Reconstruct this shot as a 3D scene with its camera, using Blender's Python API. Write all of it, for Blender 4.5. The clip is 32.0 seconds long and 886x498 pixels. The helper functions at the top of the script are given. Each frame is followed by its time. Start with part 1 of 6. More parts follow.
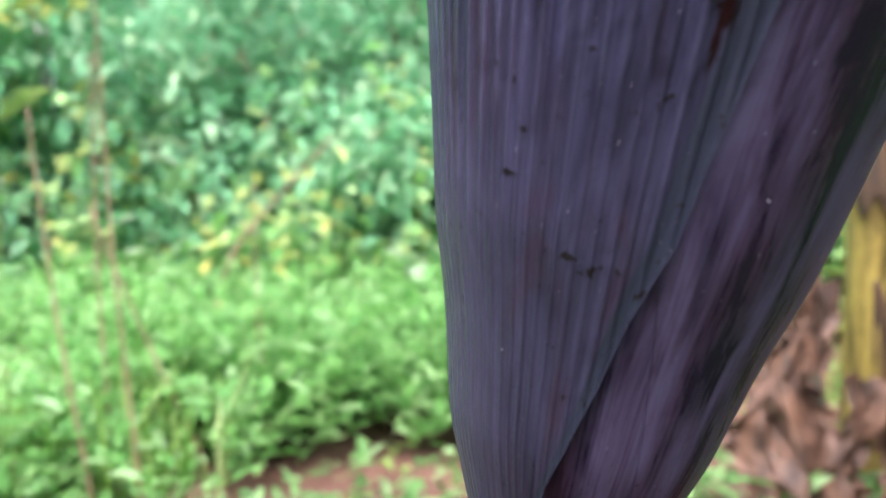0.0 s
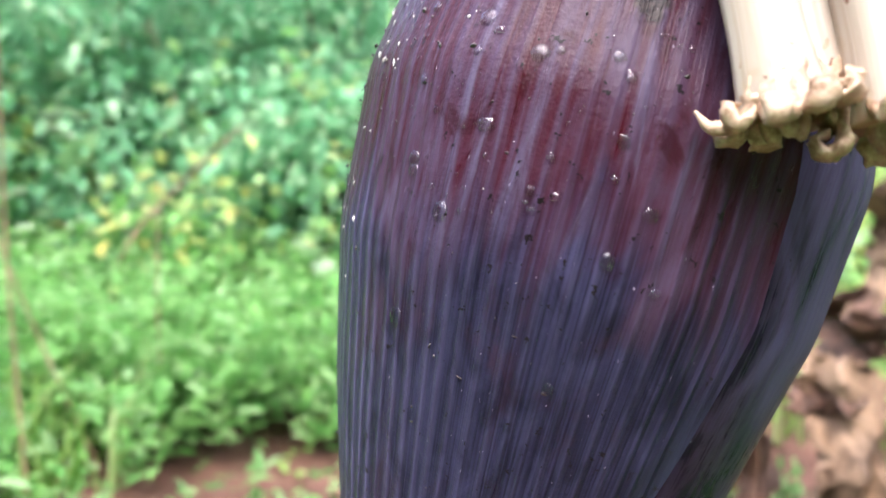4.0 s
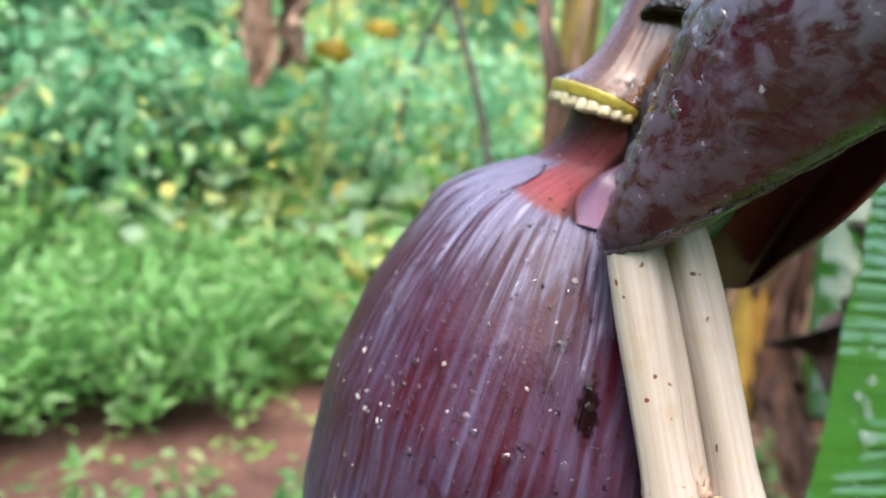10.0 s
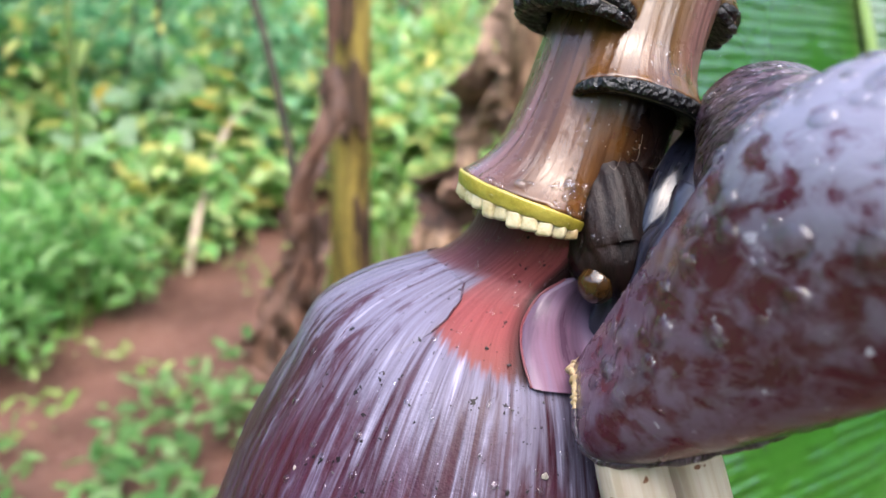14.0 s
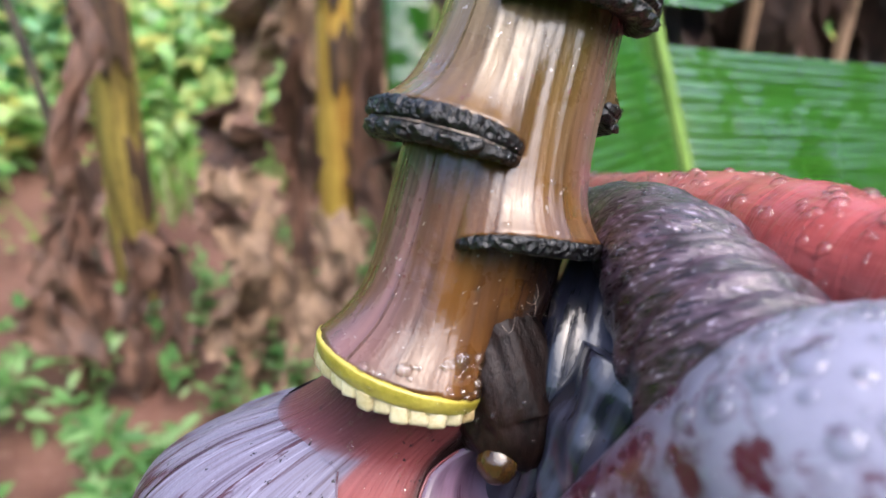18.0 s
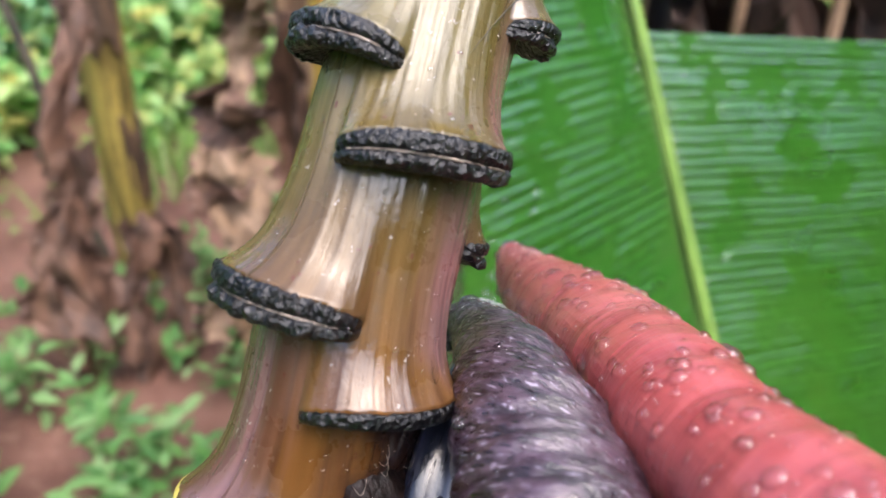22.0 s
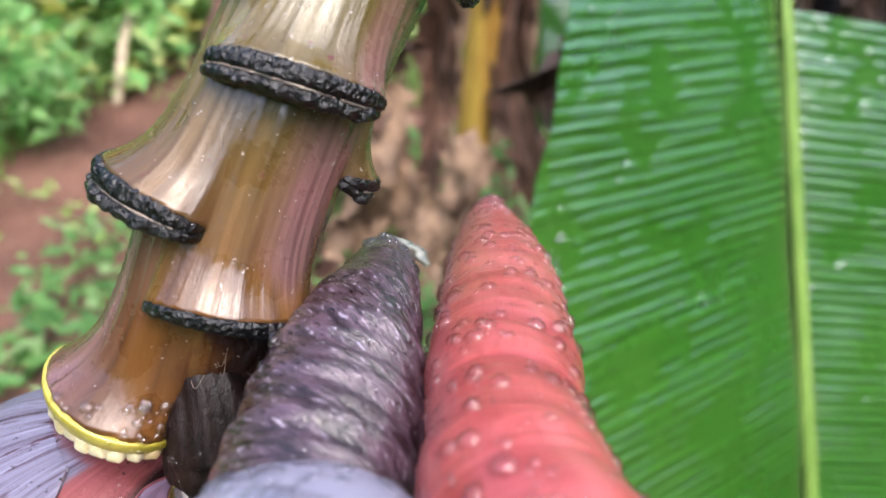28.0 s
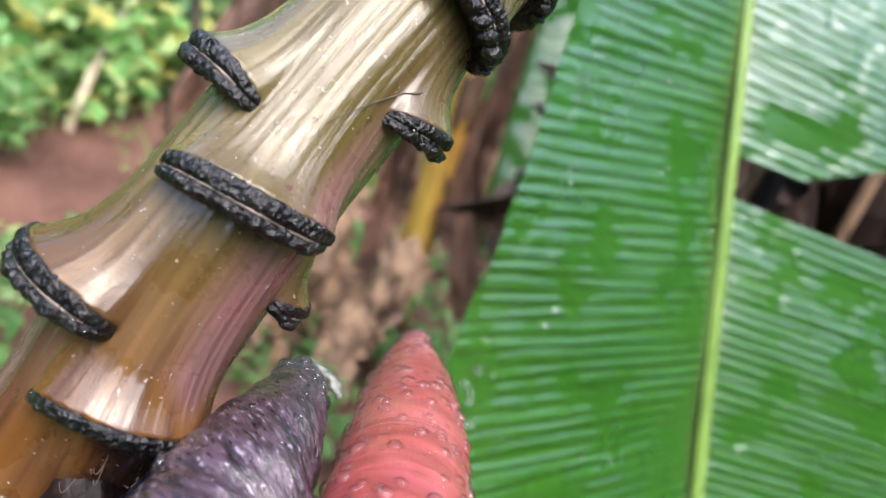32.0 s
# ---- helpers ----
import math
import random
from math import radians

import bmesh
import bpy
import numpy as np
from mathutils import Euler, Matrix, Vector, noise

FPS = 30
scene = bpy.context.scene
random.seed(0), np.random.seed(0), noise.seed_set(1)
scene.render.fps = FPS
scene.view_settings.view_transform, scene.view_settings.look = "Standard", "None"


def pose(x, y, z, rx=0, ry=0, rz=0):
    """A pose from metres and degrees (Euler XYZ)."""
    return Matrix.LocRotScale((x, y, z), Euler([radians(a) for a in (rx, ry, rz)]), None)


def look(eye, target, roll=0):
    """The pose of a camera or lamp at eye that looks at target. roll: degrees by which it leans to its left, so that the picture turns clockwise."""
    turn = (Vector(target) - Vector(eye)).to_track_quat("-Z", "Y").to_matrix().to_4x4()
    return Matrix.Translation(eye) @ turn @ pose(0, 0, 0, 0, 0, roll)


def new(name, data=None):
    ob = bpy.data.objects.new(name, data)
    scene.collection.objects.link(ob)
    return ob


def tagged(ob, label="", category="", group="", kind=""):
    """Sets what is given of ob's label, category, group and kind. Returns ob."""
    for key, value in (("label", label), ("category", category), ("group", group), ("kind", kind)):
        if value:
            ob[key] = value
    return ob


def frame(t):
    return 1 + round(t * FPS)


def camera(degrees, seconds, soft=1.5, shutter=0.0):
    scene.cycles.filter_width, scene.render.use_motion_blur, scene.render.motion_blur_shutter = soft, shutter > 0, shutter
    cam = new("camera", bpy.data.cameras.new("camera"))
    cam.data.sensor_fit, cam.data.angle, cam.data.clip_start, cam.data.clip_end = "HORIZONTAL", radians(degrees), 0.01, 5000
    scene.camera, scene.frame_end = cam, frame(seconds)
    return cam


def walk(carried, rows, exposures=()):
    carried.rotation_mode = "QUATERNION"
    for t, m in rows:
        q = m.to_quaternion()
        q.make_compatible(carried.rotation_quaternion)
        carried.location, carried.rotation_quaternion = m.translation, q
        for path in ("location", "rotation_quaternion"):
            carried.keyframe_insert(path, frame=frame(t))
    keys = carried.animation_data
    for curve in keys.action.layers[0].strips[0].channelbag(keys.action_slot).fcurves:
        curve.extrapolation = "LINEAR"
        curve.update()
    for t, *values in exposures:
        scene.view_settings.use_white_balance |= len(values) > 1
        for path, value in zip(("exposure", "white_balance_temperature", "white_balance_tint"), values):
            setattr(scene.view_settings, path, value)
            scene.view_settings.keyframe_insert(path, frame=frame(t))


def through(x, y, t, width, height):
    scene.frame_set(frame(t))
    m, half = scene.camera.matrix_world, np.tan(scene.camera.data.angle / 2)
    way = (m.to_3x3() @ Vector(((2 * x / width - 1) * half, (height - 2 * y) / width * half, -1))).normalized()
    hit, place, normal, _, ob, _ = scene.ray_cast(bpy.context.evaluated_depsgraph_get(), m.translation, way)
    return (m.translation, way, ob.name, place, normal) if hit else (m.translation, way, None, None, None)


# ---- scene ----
cam = camera(60.20, 32.0)
PATH = [
    (0, -0.0493, -0.1162, 0.5495, 86.45, 0.88, 2.68), (0.5, -0.0498, -0.1198, 0.5686, 85.21, -0.40, 0.41),
    (1, -0.0476, -0.1235, 0.5816, 84.46, -0.89, -0.51), (1.5, -0.0457, -0.1289, 0.5938, 84.47, -0.21, -1.06),
    (2, -0.0464, -0.1339, 0.6085, 84.62, -0.24, -2.30), (2.5, -0.0468, -0.1396, 0.6222, 84.62, -1.92, -3.05),
    (4.5, -0.0522, -0.1527, 0.6528, 84.07, -2.96, -4.43), (5, -0.0552, -0.1522, 0.6606, 83.98, -2.95, -5.65),
    (5.5, -0.0585, -0.1542, 0.6693, 83.89, -3.53, -7.15), (6, -0.0628, -0.1587, 0.6772, 83.61, -4.13, -7.67),
    (6.5, -0.0670, -0.1618, 0.6835, 83.07, -4.55, -8.39), (7, -0.0719, -0.1638, 0.6888, 82.78, -5.07, -9.42),
    (7.5, -0.0770, -0.1649, 0.6943, 82.28, -4.90, -10.52), (8, -0.0817, -0.1649, 0.6990, 82.30, -4.91, -12.20),
    (8.5, -0.0850, -0.1662, 0.7041, 81.89, -5.04, -13.66), (9, -0.0867, -0.1689, 0.7113, 81.86, -5.23, -14.92),
    (9.5, -0.0879, -0.1693, 0.7183, 81.59, -5.19, -16.21), (10, -0.0882, -0.1674, 0.7243, 80.93, -5.15, -18.05),
    (10.5, -0.0880, -0.1644, 0.7279, 80.21, -4.77, -19.46), (11, -0.0891, -0.1573, 0.7334, 79.40, -4.42, -21.46),
    (11.5, -0.0893, -0.1519, 0.7395, 79.17, -4.46, -22.81), (12, -0.0894, -0.1441, 0.7475, 78.58, -4.10, -24.81),
    (12.5, -0.0884, -0.1346, 0.7546, 77.65, -3.78, -26.61), (13, -0.0881, -0.1252, 0.7598, 75.73, -3.06, -29.17),
    (13.5, -0.0878, -0.1165, 0.7628, 73.59, -2.29, -32.06), (15.5, -0.0856, -0.0868, 0.7764, 70.39, -1.37, -41.37),
    (16, -0.0824, -0.0819, 0.7796, 69.08, -1.11, -43.91), (16.5, -0.0789, -0.0777, 0.7822, 67.86, -0.99, -46.09),
    (17, -0.0759, -0.0744, 0.7860, 66.93, -0.96, -48.11), (17.5, -0.0738, -0.0721, 0.7912, 66.71, -1.66, -50.26),
    (18, -0.0707, -0.0704, 0.7950, 65.96, -1.86, -51.10), (18.5, -0.0664, -0.0689, 0.7978, 64.72, -2.31, -52.61),
    (19, -0.0632, -0.0682, 0.8024, 63.76, -2.42, -53.24), (19.5, -0.0611, -0.0682, 0.8078, 63.53, -2.40, -53.56),
    (20, -0.0588, -0.0687, 0.8125, 63.98, -2.26, -53.33), (20.5, -0.0542, -0.0694, 0.8165, 64.25, -1.46, -53.46),
    (21, -0.0506, -0.0725, 0.8192, 63.96, -0.65, -52.56), (21.5, -0.0482, -0.0753, 0.8206, 63.41, -0.40, -51.95),
    (22, -0.0457, -0.0793, 0.8209, 62.80, -0.35, -50.92), (22.5, -0.0441, -0.0842, 0.8206, 62.34, -0.91, -49.68),
    (23, -0.0424, -0.0892, 0.8212, 62.09, -1.20, -48.58), (23.5, -0.0399, -0.0945, 0.8216, 61.71, -1.48, -47.51),
    (24, -0.0366, -0.0996, 0.8215, 61.17, -1.86, -46.64), (24.5, -0.0334, -0.1026, 0.8214, 60.84, -2.00, -45.83),
    (25, -0.0303, -0.1049, 0.8218, 60.09, -2.10, -44.25), (25.5, -0.0263, -0.1062, 0.8233, 59.40, -2.22, -42.99),
    (26, -0.0228, -0.1065, 0.8236, 57.89, -2.12, -41.45), (26.5, -0.0211, -0.1081, 0.8248, 57.62, -1.89, -39.51),
    (28.5, -0.0158, -0.1108, 0.8210, 58.90, -4.73, -35.82), (29, -0.0138, -0.1117, 0.8219, 59.11, -5.78, -34.56),
    (29.5, -0.0125, -0.1125, 0.8221, 59.64, -7.35, -33.56), (30, -0.0122, -0.1120, 0.8222, 59.91, -9.09, -33.10),
    (30.5, -0.0124, -0.1111, 0.8228, 60.84, -10.93, -33.19), (31, -0.0138, -0.1104, 0.8237, 62.74, -13.09, -33.71),
    (31.5, -0.0152, -0.1088, 0.8256, 65.00, -15.47, -34.79), (32, -0.0160, -0.1057, 0.8278, 66.08, -17.08, -35.80),
]
walk(cam, [(t, pose(*p)) for t, *p in PATH], [(0, 2.68, 6350, 14), (2.5, 2.68, 6350, 14), (5, 2.65, 6350, 14), (8, 2.22, 6350, 14), (11, 2.18, 6350, 14), (32, 2.20, 6350, 14)])

# ---- lens softness, world and sun ----
cam.data.dof.use_dof = True
cam.data.dof.focus_distance = 0.122
cam.data.dof.aperture_fstop = 17.0

world = bpy.data.worlds.new("overcast_sky")
scene.world = world
world.use_nodes = True
sky = world.node_tree.nodes.new("ShaderNodeTexSky")
sky.sky_type = "NISHITA"
sky.sun_disc = False
sky.sun_elevation, sky.sun_rotation = radians(65), radians(-163)
sky.dust_density = 4.0
world.node_tree.links.new(sky.outputs[0], world.node_tree.nodes["Background"].inputs[0])
world.node_tree.nodes["Background"].inputs[1].default_value = 0.15
sun = new("sun", bpy.data.lights.new("sun", "SUN"))
sun.data.energy, sun.data.angle, sun.data.color = 1.10, radians(75), (1.0, 0.99, 0.975)
sun.matrix_world = look((-0.45, -1.45, 3.3), (0, 0, 0))

# ---- node helpers ----
def mat(name, rough=0.5, spec=0.5, coat=0.0):
    m = bpy.data.materials.new(name)
    m.use_nodes = True
    b = m.node_tree.nodes["Principled BSDF"]
    b.inputs["Roughness"].default_value = rough
    b.inputs["Specular IOR Level"].default_value = spec
    b.inputs["Coat Weight"].default_value = coat
    b.inputs["Coat Roughness"].default_value = 0.08
    return m, m.node_tree, b


def put(nt, node, slot, v):
    if hasattr(v, "is_output"):
        nt.links.new(v, node.inputs[slot])
    else:
        node.inputs[slot].default_value = v


def calc(nt, op, a, b=0.0, clamp=False):
    n = nt.nodes.new("ShaderNodeMath")
    n.operation, n.use_clamp = op, clamp
    put(nt, n, 0, a), put(nt, n, 1, b)
    return n.outputs[0]


def blend(nt, fac, a, b):
    n = nt.nodes.new("ShaderNodeMix")
    n.data_type = "RGBA"
    put(nt, n, 0, fac)
    put(nt, n, 6, a if hasattr(a, "is_output") else (*a, 1))
    put(nt, n, 7, b if hasattr(b, "is_output") else (*b, 1))
    return n.outputs[2]


def span(nt, v, lo, hi, a=0.0, b=1.0):
    """v taken from lo..hi to a..b, held at the ends."""
    n = nt.nodes.new("ShaderNodeMapRange")
    n.interpolation_type = "SMOOTHSTEP"
    for k, q in enumerate((v, lo, hi, a, b)):
        put(nt, n, k, q)
    return n.outputs[0]


def speckle(nt, vec, scale, detail=3.0, rough=0.55, distort=0.0):
    n = nt.nodes.new("ShaderNodeTexNoise")
    put(nt, n, "Vector", vec)
    n.inputs["Scale"].default_value, n.inputs["Detail"].default_value = scale, detail
    n.inputs["Roughness"].default_value, n.inputs["Distortion"].default_value = rough, distort
    return n.outputs[0]


def stretched(nt, vec, sx, sy, sz):
    n = nt.nodes.new("ShaderNodeVectorMath")
    n.operation = "MULTIPLY"
    put(nt, n, 0, vec)
    n.inputs[1].default_value = (sx, sy, sz)
    return n.outputs[0]


def uv_of(nt):
    n = nt.nodes.new("ShaderNodeUVMap")
    return n.outputs[0]


def place_of(nt):
    return nt.nodes.new("ShaderNodeTexCoord").outputs["Object"]


def axis_of(nt, vec, k):
    n = nt.nodes.new("ShaderNodeSeparateXYZ")
    put(nt, n, 0, vec)
    return n.outputs[k]


def field(nt, name):
    n = nt.nodes.new("ShaderNodeAttribute")
    n.attribute_name = name
    return n.outputs["Fac"]


def relief(nt, b, height, depth, strength=1.0):
    n = nt.nodes.new("ShaderNodeBump")
    n.inputs["Strength"].default_value, n.inputs["Distance"].default_value = strength, depth
    put(nt, n, "Height", height)
    nt.links.new(n.outputs[0], b.inputs["Normal"])
    nt.links.new(n.outputs[0], b.inputs["Coat Normal"])


def deepened(nt, c, tone):
    n = nt.nodes.new("ShaderNodeVectorMath")
    n.operation = "MULTIPLY"
    put(nt, n, 0, c)
    n.inputs[1].default_value = tone
    return n.outputs[0]


def colour(nt, b, c, tone=None):
    c = c if tone is None else deepened(nt, c, tone)
    put(nt, b, "Base Color", c if hasattr(c, "is_output") else (*c, 1))


# ---- materials ----
def bract_material(name, bloom, flesh, ribs, amount, blotch=0.5, wet=0.1, ribbing=0.22, streaks=0.9, neck=(0.155, 0.045, 0.034), grain=(110, 42)):
    """Waxy bract skin: grey bloom over wine-red flesh, in fine lengthwise ribs; uv x runs round, y along, in metres."""
    m, nt, b = mat(name, 0.42, 0.3, wet)
    uv = uv_of(nt)
    wobble = speckle(nt, stretched(nt, uv, 30, 14, 1), 1.0, 2)
    ph = calc(nt, "ADD", calc(nt, "MULTIPLY", axis_of(nt, uv, 0), ribs), calc(nt, "MULTIPLY", wobble, 9.0))
    rib = calc(nt, "ADD", calc(nt, "MULTIPLY", calc(nt, "SINE", ph), 0.5), 0.5)
    rib = calc(nt, "MULTIPLY", rib, span(nt, speckle(nt, stretched(nt, uv, 45, 12, 1), 1.0, 2), 0.35, 0.65, 0.3, 1.0))
    fine = speckle(nt, stretched(nt, uv, 1700, 16, 1), 1.0, 4, 0.62)
    patch = speckle(nt, stretched(nt, uv, grain[0], grain[1], 1), 1.0, 4, 0.62, 0.4)
    broad = speckle(nt, stretched(nt, uv, 26, 12, 1), 1.0, 2)
    v = calc(nt, "ADD", calc(nt, "MULTIPLY", rib, ribbing), calc(nt, "MULTIPLY", fine, streaks))
    v = calc(nt, "ADD", v, calc(nt, "MULTIPLY", patch, blotch))
    v = calc(nt, "ADD", v, calc(nt, "MULTIPLY", broad, blotch))
    mean = 0.5 * (0.65 * ribbing + streaks + 2 * blotch)
    cover = span(nt, v, mean - 0.17 - amount, mean + 0.20 - amount)
    redder = blend(nt, span(nt, patch, 0.38, 0.62), (flesh[0] * 0.6, flesh[1] * 0.7, flesh[2] * 0.8), (flesh[0] * 1.8, flesh[1] * 1.3, flesh[2] * 1.15))
    paler = blend(nt, span(nt, broad, 0.35, 0.65), bloom, (bloom[0] * 1.3, bloom[1] * 1.2, bloom[2] * 1.15))
    c = blend(nt, cover, redder, paler)
    inner = blend(nt, span(nt, fine, 0.35, 0.7), neck, (neck[0] * 0.7, neck[1] * 0.55, neck[2] * 0.6))
    c = blend(nt, field(nt, "bare"), c, inner)
    dirt = speckle(nt, place_of(nt), 420, 3, 0.7)
    c = blend(nt, span(nt, dirt, 0.69, 0.74), c, (0.02, 0.012, 0.012))
    white = speckle(nt, place_of(nt), 620, 2, 0.6)
    c = blend(nt, span(nt, white, 0.74, 0.78, 0, 0.7), c, (0.5, 0.48, 0.5))
    colour(nt, b, c, (0.56, 0.55, 0.72))
    put(nt, b, "Roughness", span(nt, cover, 0.0, 1.0, 0.27, 0.5))
    h = calc(nt, "ADD", calc(nt, "MULTIPLY", rib, ribbing * 3), calc(nt, "MULTIPLY", fine, 0.22))
    relief(nt, b, calc(nt, "ADD", h, calc(nt, "MULTIPLY", dirt, 0.5)), 0.0003, 0.6)
    return m


def plain_material(name, dark, light, scale, rough=0.6, depth=0.001, coat=0.0, stretch=(1, 1, 1), spec=0.5):
    m, nt, b = mat(name, rough, spec, coat)
    p = stretched(nt, place_of(nt), *stretch)
    a, f = speckle(nt, p, scale, 4), speckle(nt, p, scale * 7, 3, 0.7)
    v = calc(nt, "ADD", calc(nt, "MULTIPLY", a, 0.65), calc(nt, "MULTIPLY", f, 0.35))
    colour(nt, b, blend(nt, span(nt, v, 0.36, 0.64), dark, light))
    relief(nt, b, v, depth, 0.7)
    return m


def leaf_material(name, stops, rough=0.5, through=0.5):
    """Foliage whose leaves differ one from another, a little light passing through them."""
    m, nt, b = mat(name, rough, 0.4)
    g = nt.nodes.new("ShaderNodeNewGeometry")
    r = nt.nodes.new("ShaderNodeValToRGB")
    r.color_ramp.elements[0].color, r.color_ramp.elements[1].color = (*stops[0], 1), (*stops[-1], 1)
    for k, c in enumerate(stops[1:-1], 1):
        r.color_ramp.elements.new(k / (len(stops) - 1)).color = (*c, 1)
    nt.links.new(g.outputs["Random Per Island"], r.inputs[0])
    spots = speckle(nt, place_of(nt), 40, 3)
    c = blend(nt, span(nt, spots, 0.3, 0.75, 0.0, 0.25), r.outputs[0], (0.05, 0.10, 0.02))
    colour(nt, b, c)
    t = nt.nodes.new("ShaderNodeBsdfTranslucent")
    put(nt, t, 0, c)
    mixer = nt.nodes.new("ShaderNodeMixShader")
    mixer.inputs[0].default_value = through
    nt.links.new(b.outputs[0], mixer.inputs[1])
    nt.links.new(t.outputs[0], mixer.inputs[2])
    nt.links.new(mixer.outputs[0], nt.nodes["Material Output"].inputs[0])
    return m


def bud_material():
    """Bud bract: dark with pale ribs below, wine red patches half way up, pale streaks on the shoulder; uv x round, y along, in metres."""
    m, nt, b = mat("bud_bract_skin", 0.4, 0.14, 0.0)
    uv = uv_of(nt)
    u, s0 = axis_of(nt, uv, 0), axis_of(nt, uv, 1)
    fine = speckle(nt, stretched(nt, uv, 2100, 16, 1), 1.0, 3, 0.6)
    mid = speckle(nt, stretched(nt, uv, 300, 26, 1), 1.0, 4, 0.62, 1.2)
    broad = speckle(nt, stretched(nt, uv, 75, 30, 1), 1.0, 4, 0.65, 0.6)
    smear = speckle(nt, stretched(nt, uv, 160, 70, 1), 1.0, 4, 0.65, 0.8)
    wobble = speckle(nt, stretched(nt, uv, 70, 6, 1), 1.0, 2)
    rib = calc(nt, "SINE", calc(nt, "ADD", calc(nt, "MULTIPLY", u, 1950), calc(nt, "MULTIPLY", wobble, 10)))
    rib = calc(nt, "POWER", calc(nt, "ADD", calc(nt, "MULTIPLY", rib, 0.5), 0.5), 2.2)
    thin = calc(nt, "SINE", calc(nt, "ADD", calc(nt, "MULTIPLY", u, 4700), calc(nt, "MULTIPLY", wobble, 23)))
    thin = calc(nt, "ADD", calc(nt, "MULTIPLY", thin, 0.5), 0.5)
    strong = calc(nt, "MULTIPLY", span(nt, u, -0.138, -0.098, 1.0, 0.16), span(nt, smear, 0.34, 0.60, 0.35, 1.0))
    strong = calc(nt, "MULTIPLY", strong, span(nt, s0, -0.085, -0.045, 0.35, 1.0))
    s = calc(nt, "ADD", s0, calc(nt, "MULTIPLY", calc(nt, "SUBTRACT", broad, 0.5), 0.085))
    # below: navy violet between pale ribs, paler towards the left side
    v = calc(nt, "ADD", calc(nt, "MULTIPLY", fine, 0.7), calc(nt, "MULTIPLY", smear, 0.6))
    low = blend(nt, span(nt, v, 0.48, 0.86), (0.0088, 0.0080, 0.0175), (0.040, 0.041, 0.076))
    low = blend(nt, span(nt, broad, 0.50, 0.66, 0, 0.55), low, (0.030, 0.0110, 0.0190))
    low = blend(nt, calc(nt, "MULTIPLY", calc(nt, "MULTIPLY", rib, strong), 0.85), low, (0.135, 0.135, 0.205))
    low = blend(nt, calc(nt, "MULTIPLY", calc(nt, "MULTIPLY", thin, strong), 0.22), low, (0.080, 0.080, 0.125))
    low = blend(nt, span(nt, u, -0.152, -0.120, 0.45, 0.0), low, (0.075, 0.072, 0.110))
    low = blend(nt, calc(nt, "MULTIPLY", span(nt, s0, -0.085, -0.035, 0.75, 0.0), span(nt, u, -0.140, -0.095, 1.0, 0.25)), low, blend(nt, v, (0.050, 0.046, 0.072), (0.110, 0.104, 0.150)))
    # half way: wine red showing through a violet bloom
    w = calc(nt, "ADD", calc(nt, "MULTIPLY", mid, 0.6), calc(nt, "MULTIPLY", broad, 0.7))
    w = calc(nt, "ADD", w, calc(nt, "MULTIPLY", fine, 0.22))
    wine = blend(nt, span(nt, w, 0.60, 0.97), (0.052, 0.0070, 0.0105), (0.076, 0.052, 0.078))
    wine = blend(nt, span(nt, mid, 0.55, 0.74, 0, 0.65), wine, (0.125, 0.120, 0.160))
    wine = blend(nt, calc(nt, "MULTIPLY", rib, 0.22), wine, (0.100, 0.096, 0.140))
    wine = blend(nt, span(nt, smear, 0.54, 0.68, 0, 0.7), wine, (0.030, 0.0040, 0.0060))
    # shoulder: pale lavender streaks
    w = calc(nt, "ADD", calc(nt, "MULTIPLY", mid, 0.95), calc(nt, "MULTIPLY", fine, 0.16))
    w = calc(nt, "ADD", w, span(nt, s0, 0.062, 0.104, -0.07, 0.16))
    top = blend(nt, span(nt, w, 0.46, 0.74), (0.036, 0.010, 0.015), (0.170, 0.178, 0.205))
    top = blend(nt, span(nt, calc(nt, "ADD", mid, calc(nt, "MULTIPLY", fine, 0.3)), 0.72, 0.88), top, (0.34, 0.355, 0.39))
    top = blend(nt, calc(nt, "MULTIPLY", span(nt, smear, 0.52, 0.60), span(nt, u, -0.155, -0.130, 0.9, 0.08)), top, (0.045, 0.010, 0.015))
    c = blend(nt, span(nt, s, 0.004, 0.036), low, wine)
    c = blend(nt, span(nt, s, 0.058, 0.088), c, top)
    c = blend(nt, field(nt, "rim"), c, blend(nt, fine, (0.010, 0.013, 0.021), (0.036, 0.042, 0.060)))
    c = blend(nt, field(nt, "sap"), c, blend(nt, smear, (0.0030, 0.0012, 0.0020), (0.016, 0.0012, 0.0020)))
    inner = blend(nt, span(nt, mid, 0.2, 0.85), (0.290, 0.088, 0.074), (0.190, 0.046, 0.038))
    inner = blend(nt, span(nt, s0, 0.092, 0.100, 0.7, 0.0), inner, (0.150, 0.056, 0.032))
    inner = blend(nt, span(nt, u, -0.150, -0.122, 0.75, 0.0), inner, (0.075, 0.036, 0.036))
    inner = blend(nt, span(nt, u, -0.1110, -0.1035), inner, (0.022, 0.012, 0.010))
    c = blend(nt, field(nt, "bare"), c, inner)
    dirt = speckle(nt, place_of(nt), 430, 3, 0.75)
    c = blend(nt, span(nt, dirt, 0.645, 0.68), c, (0.010, 0.007, 0.007))
    white = speckle(nt, stretched(nt, uv, 900, 420, 1), 1.0, 3, 0.7)
    c = blend(nt, span(nt, white, 0.69, 0.74, 0, 0.8), c, (0.45, 0.43, 0.45))
    colour(nt, b, c, (0.68, 0.61, 0.75))
